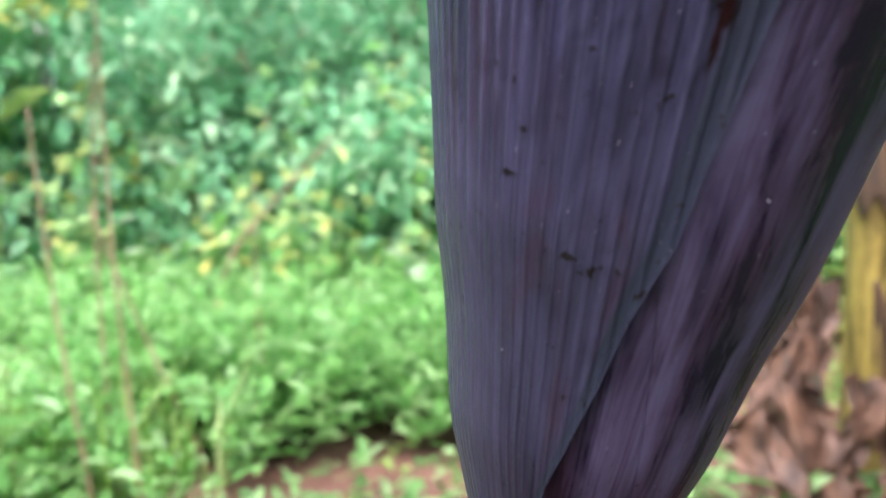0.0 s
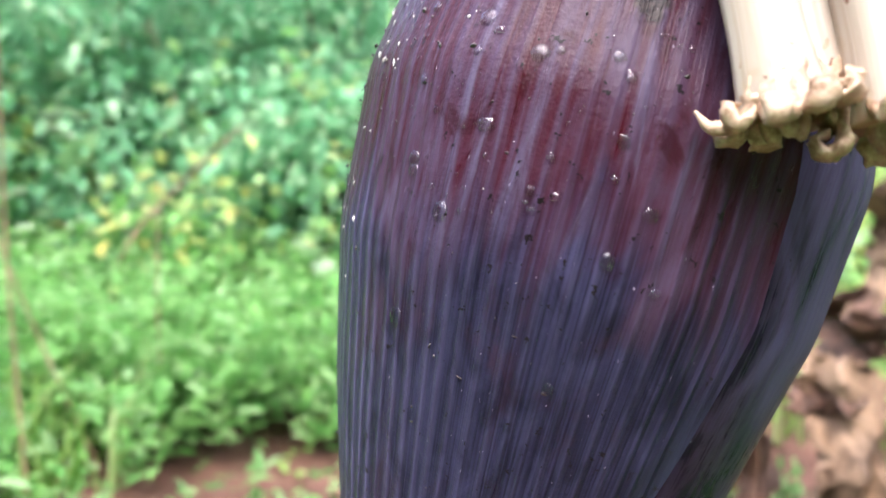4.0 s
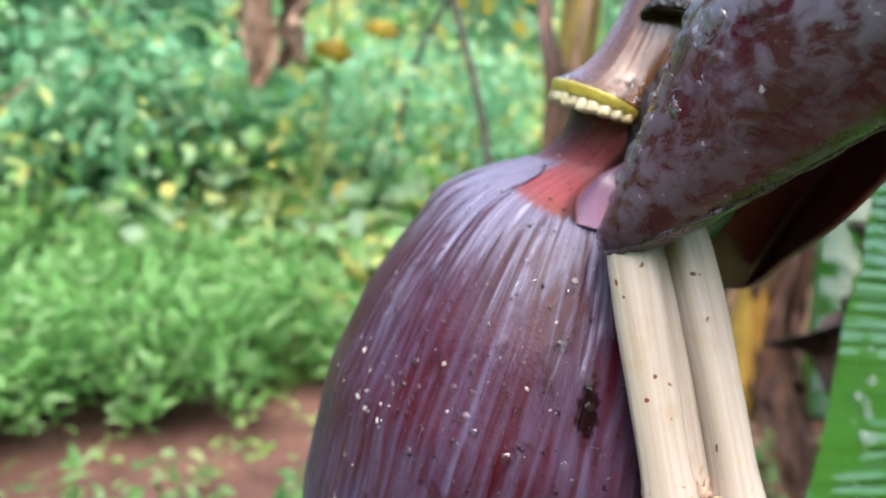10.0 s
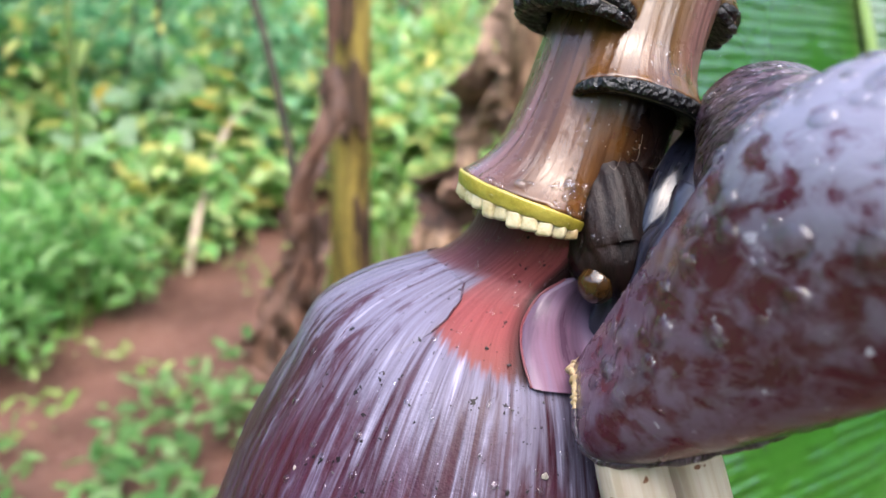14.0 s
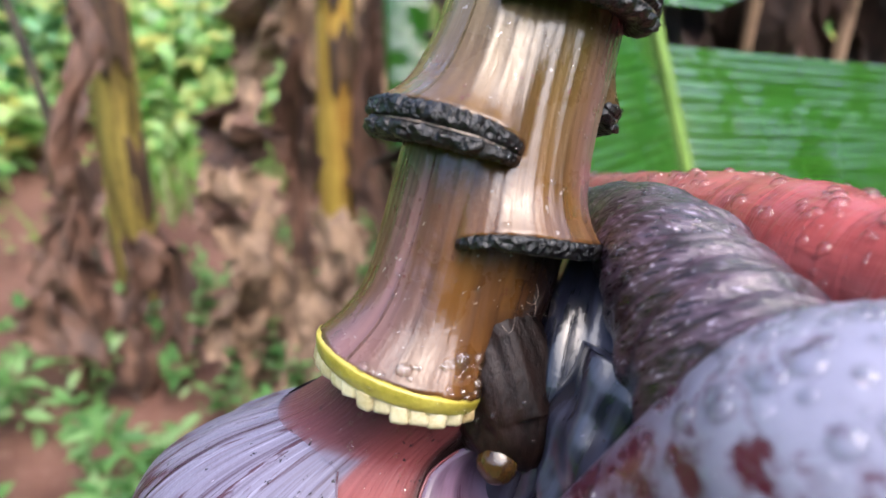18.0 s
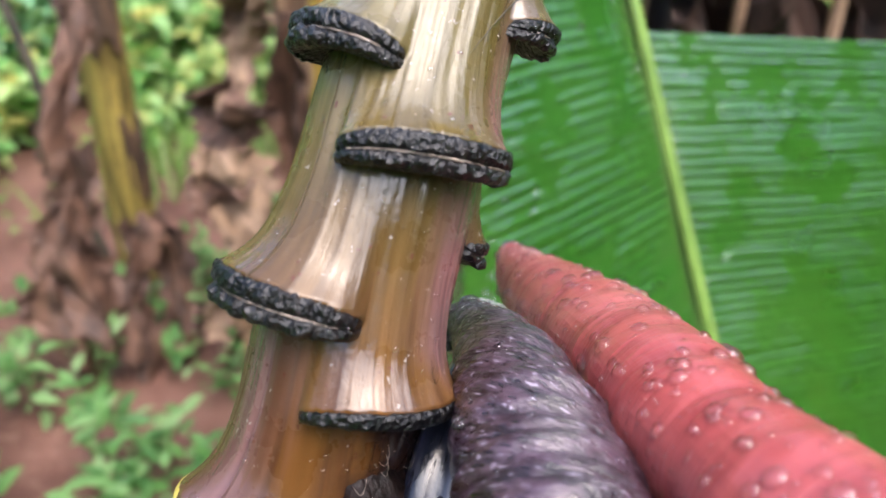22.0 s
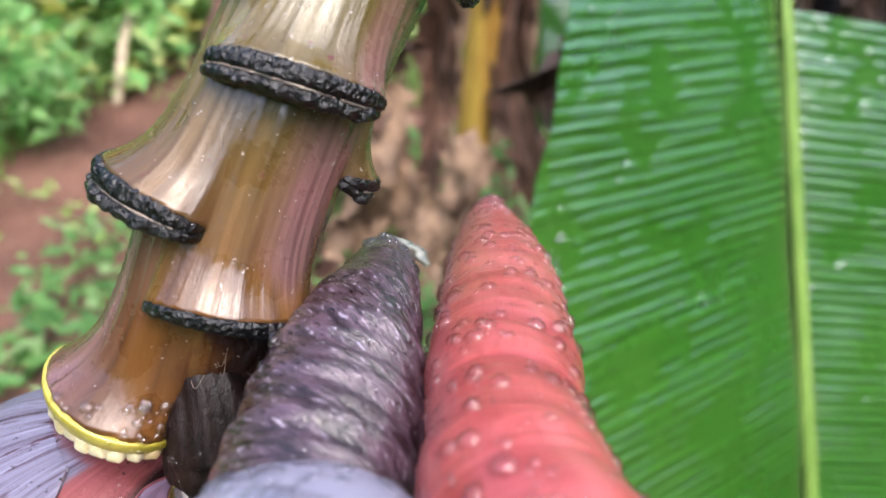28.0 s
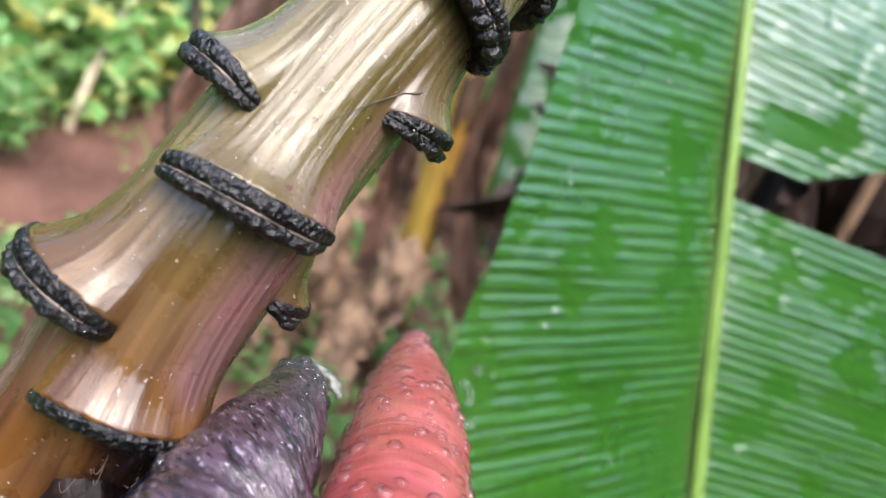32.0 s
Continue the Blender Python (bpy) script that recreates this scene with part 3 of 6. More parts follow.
def tube(points, n=24, sides=10, ref=(1, 0, 0), shape=None, closed=True):
    """Verts, faces and uvs of a tapered tube through rows (x, y, z, radius[, radius across])."""
    c = smooth_curve(points, n)
    _, e1, e2 = frames(c[:, :3], ref)
    r1, r2 = c[:, 3], c[:, 4] if c.shape[1] > 4 else c[:, 3]
    a = np.linspace(0, 2 * np.pi, sides, endpoint=False)
    k = np.ones((n, sides)) if shape is None else shape(np.linspace(0, 1, n)[:, None], a[None])
    v = c[:, None, :3] + e1[:, None] * (r1[:, None] * np.cos(a) * k)[..., None] + e2[:, None] * (r2[:, None] * np.sin(a) * k)[..., None]
    length = np.r_[0, np.cumsum(np.linalg.norm(np.diff(c[:, :3], axis=0), axis=1))]
    uv = np.stack([np.broadcast_to(a * max(r1.max(), 1e-4), (n, sides)), np.broadcast_to(length[:, None], (n, sides))], -1)
    f = grid_faces(n, sides, True)
    verts, uvs = list(v.reshape(-1, 3)), list(uv.reshape(-1, 2))
    if closed:
        for row, flip in ((0, True), (n - 1, False)):
            verts.append(c[row, :3])
            uvs.append((0, length[row]))
            m = len(verts) - 1
            for j in range(sides):
                a0, a1 = row * sides + j, row * sides + (j + 1) % sides
                f.append((a1, a0, m) if flip else (a0, a1, m))
    return np.array(verts), f, np.array(uvs)


def tubes(list_of_points, n=10, sides=6):
    """Several tubes in one mesh's data."""
    vs, fs = [], []
    for p in list_of_points:
        v, f, _ = tube(p, n, sides)
        o = sum(len(q) for q in vs)
        vs.append(v)
        fs += [tuple(i + o for i in q) for q in f]
    return np.concatenate(vs), fs


def leaves(rng, centres, size, up, droop=0.5, width=0.45, spread=0.35):
    """Verts and faces of many small pointed leaves, folded along the middle, at the centres."""
    n = len(centres)
    shape = np.array([(0, 0, 0), (0.35, 0.5, 0.06), (0.35, 0, 0), (0.35, -0.5, 0.06), (0.72, 0.36, 0.02), (0.75, 0, -0.05), (0.72, -0.36, 0.02), (1, 0, -0.16)])
    faces = [(0, 2, 1), (0, 3, 2), (1, 2, 5, 4), (2, 3, 6, 5), (4, 5, 7), (5, 6, 7)]
    s = size * rng.uniform(0.55, 1.35, n)
    yaw = rng.uniform(0, 2 * np.pi, n)
    tip = rng.normal(up, spread, n)
    d = np.stack([np.cos(yaw) * np.cos(tip), np.sin(yaw) * np.cos(tip), np.sin(tip)], 1)
    side = np.stack([-np.sin(yaw), np.cos(yaw), rng.normal(0, 0.35, n)], 1)
    side /= np.linalg.norm(side, axis=1)[:, None]
    nor = np.cross(d, side)
    v = centres[:, None] + s[:, None, None] * (shape[None, :, :1] * d[:, None] + width * shape[None, :, 1:2] * side[:, None] + (shape[None, :, 2:] * droop * 2) * nor[:, None])
    f = [tuple(q + 8 * i for q in face) for i in range(n) for face in faces]
    return v.reshape(-1, 3), f


def blades(rng, roots, height, lean=0.5, width=0.006):
    """Grass blades, three joints each."""
    n = len(roots)
    yaw = rng.uniform(0, 2 * np.pi, n)
    h = height * rng.uniform(0.5, 1.3, n)
    d = np.stack([np.cos(yaw), np.sin(yaw), np.zeros(n)], 1)
    side = np.stack([-np.sin(yaw), np.cos(yaw), np.zeros(n)], 1)
    l = lean * rng.uniform(0.2, 1.2, n)
    rows = []
    for t, w in ((0, 1), (0.5, 0.8), (0.85, 0.45), (1.0, 0.05)):
        c = roots + d * (h * l * t * t)[:, None] + np.array([0, 0, 1])[None] * (h * (t - 0.35 * l * t * t))[:, None]
        rows += [c - side * width * w, c + side * width * w]
    v = np.stack(rows, 1)
    f = [tuple(q + 8 * i for q in face) for i in range(n) for face in ((0, 1, 3, 2), (2, 3, 5, 4), (4, 5, 7, 6))]
    return v.reshape(-1, 3), f


def thick(ob, t, offset=0.0):
    m = ob.modifiers.new("thickness", "SOLIDIFY")
    m.thickness, m.offset = t, offset
    return ob


def bead_data(rng, places, normals, radii, flat=0.74):
    """Half-flattened beads of water sitting on places, one mesh."""
    rings, sides = 5, 10
    a = np.linspace(0, 2 * np.pi, sides, endpoint=False)
    base = [(0, 0, 1.0)]
    for k in range(1, rings + 1):
        p = k / rings * np.pi * 0.62
        base += [(np.sin(p) * np.cos(q), np.sin(p) * np.sin(q), np.cos(p)) for q in a]
    base = np.array(base)
    face = [(0, 1 + j, 1 + (j + 1) % sides) for j in range(sides)]
    for k in range(rings - 1):
        o = 1 + k * sides
        face += [(o + j, o + sides + j, o + sides + (j + 1) % sides, o + (j + 1) % sides) for j in range(sides)]
    o = 1 + (rings - 1) * sides
    face += [tuple(o + j for j in reversed(range(sides)))]
    vs, fs = [], []
    for i, (p, nn, r) in enumerate(zip(places, normals, radii)):
        nn = Vector(nn).normalized()
        q = nn.to_track_quat("Z", "Y").to_matrix()
        m = np.array(q)
        k = base * np.array([1, rng.uniform(0.75, 1.2), flat]) * r
        vs.append(k @ m.T + np.asarray(p)[None])
        fs += [tuple(x + i * len(base) for x in f) for f in face]
    return np.concatenate(vs), fs


# ---- the hanging banana inflorescence ----
plant = thing("banana_inflorescence", "hanging banana flower stalk with purple bud and wet lifted bracts", "banana flower", at=(0.02, 0, 0))
plant.matrix_world = Matrix.Identity(4)

# bud: a spindle round a leaning axis
BUD_FOOT, BUD_AXIS = np.array([-0.0131, 0.0046, 0.612]), np.array([0.208, 0.028, 0.978])
BUD_AXIS = BUD_AXIS / np.linalg.norm(BUD_AXIS)
BUD_E1 = np.array([1.0, 0, 0]) - BUD_AXIS * BUD_AXIS[0]
BUD_E1 /= np.linalg.norm(BUD_E1)
BUD_E2 = np.cross(BUD_AXIS, BUD_E1)
PROFILE_S = np.array([-0.160, -0.144, -0.115, -0.101, -0.085, -0.072, -0.0432, -0.0144, 0.0144, 0.0432, 0.0648, 0.0765, 0.0850, 0.0905, 0.0955, 0.1000, 0.1040, 0.1080, 0.1130, 0.1200])
PROFILE_R = np.array([0.0005, 0.0040, 0.0150, 0.0212, 0.0254, 0.0298, 0.0364, 0.0443, 0.0513, 0.0531, 0.0488, 0.0444, 0.0403, 0.0368, 0.0306, 0.0241, 0.0190, 0.0168, 0.0162, 0.0160])
_fine = np.linspace(-0.160, 0.120, 281)
_r = np.interp(_fine, PROFILE_S, PROFILE_R)
_r = np.convolve(np.r_[[_r[0]] * 3, _r, [_r[-1]] * 3], np.ones(7) / 7, "valid")


# rachis: a bent stalk whose skin flares out above each scar
STALK = [(0.0150, 0.0070, 0.675), (0.0135, 0.0010, 0.7000), (0.0130, -0.0018, 0.7130), (0.0135, -0.0038, 0.7244), (0.0169, -0.0056, 0.7410), (0.0229, -0.0058, 0.7576), (0.0317, -0.0046, 0.7741),
         (0.0431, -0.0019, 0.7907), (0.0573, 0.0023, 0.8073), (0.0742, 0.0079, 0.8239), (0.0938, 0.0151, 0.8405), (0.128, 0.022, 0.866), (0.19, 0.022, 0.905), (0.30, 0.0, 0.965), (0.45, -0.09, 1.02), (0.62, -0.24, 1.05), (0.76, -0.36, 1.0)]
_c = smooth_curve(STALK, 1500)
_t, _e1, _e2 = frames(_c)
_s = np.r_[0, np.cumsum(np.linalg.norm(np.diff(_c, axis=0), axis=1))]
_s -= np.interp(0.756, _c[:900, 2], _s[:900])


def smoothstep(x, a, b):
    t = np.clip((x - a) / (b - a), 0, 1)
    return t * t * (3 - 2 * t)


def turn(phi, centre):
    return (phi - centre + 180) % 360 - 180


def bud_place(s, phi, lift=0.0):
    """A place on the bud, lift metres above its skin; phi in degrees round the axis."""
    p = np.radians(phi)
    d = p - radians(60)
    oval = 1 / np.sqrt((np.cos(d) / 1.056) ** 2 + (np.sin(d) / 0.947) ** 2)
    # one side of the shoulder stands higher than the other
    hump = 0.0036 * np.exp(-(turn(phi, 150) / 32) ** 2) - 0.0040 * np.exp(-(turn(phi, 96) / 24) ** 2)
    r = np.interp(s, _fine, _r) * (oval + (1 - oval) * smoothstep(s, 0.095, 0.106)) + hump * smoothstep(s, 0.082, 0.096) * (1 - smoothstep(s, 0.101, 0.108)) + lift
    # the neck leans over to meet the stalk
    c = BUD_FOOT + BUD_AXIS * s[..., None]
    stalk = np.stack([np.interp(c[..., 2], _c[:900, 2], _c[:900, k]) for k in range(3)], -1)
    c = c + (stalk - c) * smoothstep(s, 0.096, 0.116)[..., None] * np.array([1, 1, 0])
    return c + (r * np.cos(p))[..., None] * BUD_E1 + (r * np.sin(p))[..., None] * BUD_E2


def bud_shell(name, material, s0, s1, left, right, lift, rows, cols, parent, label, bare=None, edge=0.0009, extra=None, sunk=0.0):
    """A bract wrapped on the bud between two margins, phi as functions of s."""
    s = np.linspace(s0, s1, rows)[:, None] * np.ones((1, cols))
    k = np.linspace(0, 1, cols)[None] * np.ones((rows, 1))
    phi = left(s) + (right(s) - left(s)) * k
    wave = 0.0006 * np.sin(np.radians(phi) * 3.1 + s * 25) * np.sin(s * 38 + 1)
    fall = np.clip(np.minimum(k, 1 - k) * (right(s) - left(s)) / 3.0, 0, 1) ** 0.5
    v = bud_place(s, phi, lift * fall + wave - edge * (1 - fall) - sunk * (1 - smoothstep(s, s0, s0 + 0.015)))
    uv = np.stack([np.radians(phi) * 0.05, s], -1)
    b = np.zeros((rows, cols)) if bare is None else bare(s, phi)
    me = mesh_of(name, v.reshape(-1, 3), grid_faces(rows, cols), material, uv.reshape(-1, 2), True, {"bare": b.ravel(), **({} if extra is None else {q: w(s, phi).ravel() for q, w in extra.items()})})
    return piece(name, me, parent, label)


MARGIN_S = [-0.19, -0.1043, -0.0982, -0.0892, -0.0795, -0.0706, -0.0534, -0.0351, -0.0076, 0.0156, 0.0359, 0.07, 0.104, 0.112, 0.12]
MARGIN_P = [-150.0, -108.0, -103.4, -98.0, -94.0, -89.0, -85.0, -81.5, -76.3, -73.0, -74.0, -82.0, -98.0, -112.0, -130.0]


SHEET_S = [0.0830, 0.0897, 0.0925, 0.0965, 0.0987, 0.1014, 0.1039, 0.1052, 0.1060]
SHEET_P = [-168.0, -159.0, -155.5, -149.5, -148.0, -150.5, -158.0, -173.0, -196.0]


def bare_wedge(s, phi):
    """The red-brown neck of the bract, where the bloom stops."""
    jag = 0.0004 * np.sin(phi * 1.7) + 0.0003 * np.sin(phi * 4.1 + 1)
    low = np.interp(phi, [-152, -147, -141, -133, -126, -119, -105], [0.0975, 0.0957, 0.0945, 0.0932, 0.0925, 0.0922, 0.0925]) + jag
    return np.maximum(smoothstep(s, low - 0.0004, low + 0.0012) * smoothstep(phi, -156.0, -151.0) * (1 - smoothstep(phi, -105.0, -100.0)), smoothstep(s, 0.1045, 0.1065))


def rim_band(s, phi):
    """Smooth slate band along the bract's free margin, widest low down."""
    d = np.interp(s, MARGIN_S, MARGIN_P) - phi
    w = np.interp(s, [-0.10, -0.07, -0.045, -0.03, -0.01, 0.02], [3.0, 6.0, 7.0, 4.5, 6.0, 0.5])
    return (1 - smoothstep(d, w * 0.75, w)) * (1 - smoothstep(s, -0.01, 0.02))


SAP = [(-0.0315, -89.5, 0.0030, 2.6), (-0.0350, -90.6, 0.0022, 2.8), (-0.0395, -95.0, 0.0034, 2.6), (-0.0425, -95.8, 0.0018, 3.2), (-0.0450, -90.5, 0.0022, 2.0), (-0.0490, -91.5, 0.0030, 0.9), (0.0600, -105.0, 0.0050, 2.6), (0.0560, -104.0, 0.0030, 2.4)]


def sap_stain(s, phi):
    """Dried crimson sap run down beside the margin."""
    f = sum(np.exp(-((s - a) / w) ** 2 - ((phi - p) / q) ** 2) for a, p, w, q in SAP)
    return smoothstep(f + 0.16 * np.sin(phi * 1.1 + s * 1900) + 0.12 * np.sin(phi * 1.9 - s * 3100), 0.32, 0.78)


bud_shell("bud_core", INNER, -0.159, 0.085, lambda s: -190 + 0 * s, lambda s: 170 + 0 * s, -0.0012, 90, 160, plant, "dark crimson inner bracts of the bud")
bud_shell("bud_bract", BUD, -0.159, 0.119, lambda s: -275 + 0 * s, lambda s: np.interp(s, MARGIN_S, MARGIN_P), 0.0, 320, 520, plant, "ribbed purple bud bract with grey waxy bloom", bare_wedge, -0.0007, {"rim": rim_band, "sap": sap_stain})
bud_shell("bud_bract", INNER, -0.159, 0.08, lambda s: np.interp(s, [-0.19, -0.1025, -0.0931, -0.0815, -0.07, 0.08], [-60, -75.4, -80.4, -86, -92, -95]), lambda s: 100 + 0 * s, -0.0008, 160, 260, plant, "dark slate purple bract tucked under its neighbour")
# upper sheet of the bract with a clean pale margin beside the bare neck
bud_shell("bract_lobe", BUD, 0.0830, 0.1058, lambda s: -262 + 0 * s, lambda s: np.interp(s, SHEET_S, SHEET_P), 0.0007, 60, 160, plant, "lavender upper sheet of the bract", edge=-0.0003, sunk=0.0012)
# small smooth flap beside the bare neck
FLAP_S, FLAP_P = [0.0925, 0.0950, 0.1000, 0.1050, 0.1085, 0.1100], [-117.5, -119.0, -121.0, -120.0, -114.0, -106.0]
bud_shell("bract_flap", FLAP, 0.0925, 0.110, lambda s: np.interp(s, FLAP_S, FLAP_P), lambda s: -70 + 0 * s, 0.0016, 40, 60, plant, "smooth lavender bract flap with red margin", edge=-0.0006)
for rows_s, rows_p, name, material, r, label in ((SHEET_S[3:-2], SHEET_P[3:-2], "sheet_margin", "pale", 0.00016, "thin pale margin"), (FLAP_S[:-1], FLAP_P[:-1], "flap_margin", "red", 0.00022, "thin crimson margin")):
    q = np.linspace(rows_s[0], rows_s[-1], 40)
    c = bud_place(q, np.interp(q, rows_s, rows_p), 0.0006)
    v, f, _ = tube(np.c_[c, np.full(40, r)], 60, 6, (0, 0, 1))
    piece(name, mesh_of(name, v, f, LOBE if material == "pale" else RED_DARK), plant, label)

# scars: place along the stalk, side that it faces, half its width in degrees, reach from the axis
# then its tilt along the stalk in metres a degree, and how far its ends droop
SCARS = [(-0.0244, -174, 51, 0.0243, 0.0, 0.0020), (-0.0044, -100, 56, 0.0208, 1.0e-5, 0.0028), (0.0068, 172, 56, 0.0222, 0.0, 0.0016), (0.0186, 0, 51, 0.0208, 0.0, 0.001), (0.0287, -112, 56, 0.0208, 4.5e-5, 0.0008), (0.0415, 165, 53, 0.0205, -4.0e-5, 0.001), (0.0570, -27, 52, 0.0206, 1.2e-4, 0.0008),
         (0.0715, -88, 58, 0.0200, 0.0, 0.001), (0.0830, 160, 58, 0.0198, 0.0, 0.001), (0.0930, 20, 58, 0.0195, 0.0, 0.001), (0.106, -120, 58, 0.0195, 0.0, 0.001)]


def scar_edge(row, d):
    """Place along the stalk of a scar's upper edge, d degrees from its middle."""
    return row[0] + row[4] * d - row[5] * np.abs(d / row[2]) ** 3


def stalk_place(s, phi, r):
    p = np.radians(phi)
    pick = [np.stack([np.interp(s, _s, q[:, k]) for k in range(3)], -1) for q in (_c, _e1, _e2)]
    return pick[0] + (r * np.cos(p))[..., None] * pick[1] + (r * np.sin(p))[..., None] * pick[2]


def stalk_radius(s, phi):
    r = np.interp(s, [-0.09, -0.045, -0.036, -0.031, 0.0, 0.06, 0.12, 1.2], [0.0115, 0.0115, 0.0127, 0.0146, 0.0142, 0.0137, 0.0134, 0.022])
    for row in SCARS:
        d = turn(phi, row[1])
        w = np.clip(1 - (d / row[2]) ** 2, 0, 1) ** 0.5
        x = (s - scar_edge(row, np.clip(d, -row[2], row[2]))) / 0.015
        lip = np.where(x < -0.06, 0.0, np.where(x < 0.01, smoothstep(x, -0.06, 0.0), np.exp(-3.2 * np.clip(x - 0.01, 0, 9)) * (1 - smoothstep(x, 0.7, 1.4))))
        r = np.maximum(r, r + (row[3] - 0.0004 - r) * w * lip)
    return r


s = np.linspace(-0.085, 0.118, 420)[:, None] * np.ones((1, 220))
phi = np.linspace(-180, 180, 220, endpoint=False)[None] * np.ones((420, 1))
rr = stalk_radius(s, phi) + 0.00010 * np.sin(np.radians(phi) * 23 + 2 * np.sin(s * 60)) * np.sin(np.radians(phi) * 3 + 1) + 0.00004 * np.sin(np.radians(phi) * 57 + s * 40)
v = stalk_place(s, phi, rr)
side = 0.50 * np.exp(-(turn(phi, 172) / 30.0) ** 2) * (1 - smoothstep(s, 0.000, 0.006)) + 0.45 * np.exp(-(turn(phi, -75) / 34.0) ** 2) * smoothstep(s, -0.006, 0.004)
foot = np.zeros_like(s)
# painted shade: the stalk darkens towards the underside of each scar's ledge
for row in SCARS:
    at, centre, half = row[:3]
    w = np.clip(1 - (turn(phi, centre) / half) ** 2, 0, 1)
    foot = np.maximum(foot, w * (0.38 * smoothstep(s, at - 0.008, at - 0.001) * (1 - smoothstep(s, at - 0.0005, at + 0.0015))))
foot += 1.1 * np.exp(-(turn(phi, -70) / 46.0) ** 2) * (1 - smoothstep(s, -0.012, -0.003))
me = mesh_of("rachis", v.reshape(-1, 3), grid_faces(420, 220, True), RACHIS, np.stack([np.radians(phi) * 0.0145, s], -1).reshape(-1, 2), True, {"purple_side": side.ravel(), "ledge_shade_and_foot": foot.ravel()})
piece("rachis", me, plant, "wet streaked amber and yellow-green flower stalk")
sx = np.linspace(0.118, _s[-1], 90)[:, None] * np.ones((1, 40))
px = np.linspace(-180, 180, 40, endpoint=False)[None] * np.ones((90, 1))
me = mesh_of("rachis_arch", stalk_place(sx, px, stalk_radius(np.full_like(sx, 0.117), px) * 0 + np.interp(sx, [0.118, 0.9], [0.0136, 0.022])).reshape(-1, 3), grid_faces(90, 40, True), RACHIS, np.stack([np.radians(px) * 0.0145, sx], -1).reshape(-1, 2), True, {"purple_side": np.zeros(3600), "ledge_shade_and_foot": np.zeros(3600)})
piece("rachis_arch", me, plant)


# outline of a scar's ledge, outwards and upwards from its upper edge, in millimetres
LEDGE = [(-1.6, 0.30), (-0.5, 0.26), (-0.1, 0.05), (0.15, -0.5), (0.15, -1.2), (0.0, -1.8), (-0.4, -2.15), (-0.9, -2.3), (-0.6, -2.6), (-0.25, -3.1), (-0.35, -3.8), (-1.0, -4.4), (-2.2, -4.5), (-4.0, -3.8), (-6.5, -2.8)]
THIN_LEDGE = [(-1.4, 0.25), (-0.5, 0.22), (-0.1, 0.05), (0.12, -0.4), (0.14, -1.1), (0.0, -1.7), (-0.5, -2.0), (-1.0, -2.05), (-1.8, -2.2), (-3.0, -2.2), (-4.6, -1.8), (-6.5, -1.0)]
COLLAR_LEDGE = [(-1.0, 0.15), (-0.3, 0.12), (0.0, 0.0), (0.05, -0.4), (-0.05, -1.0), (-0.25, -1.7), (-0.5, -2.2), (-1.0, -2.4), (-2.4, -2.6), (-4.6, -2.6), (-7.0, -2.2), (-9.5, -1.6)]


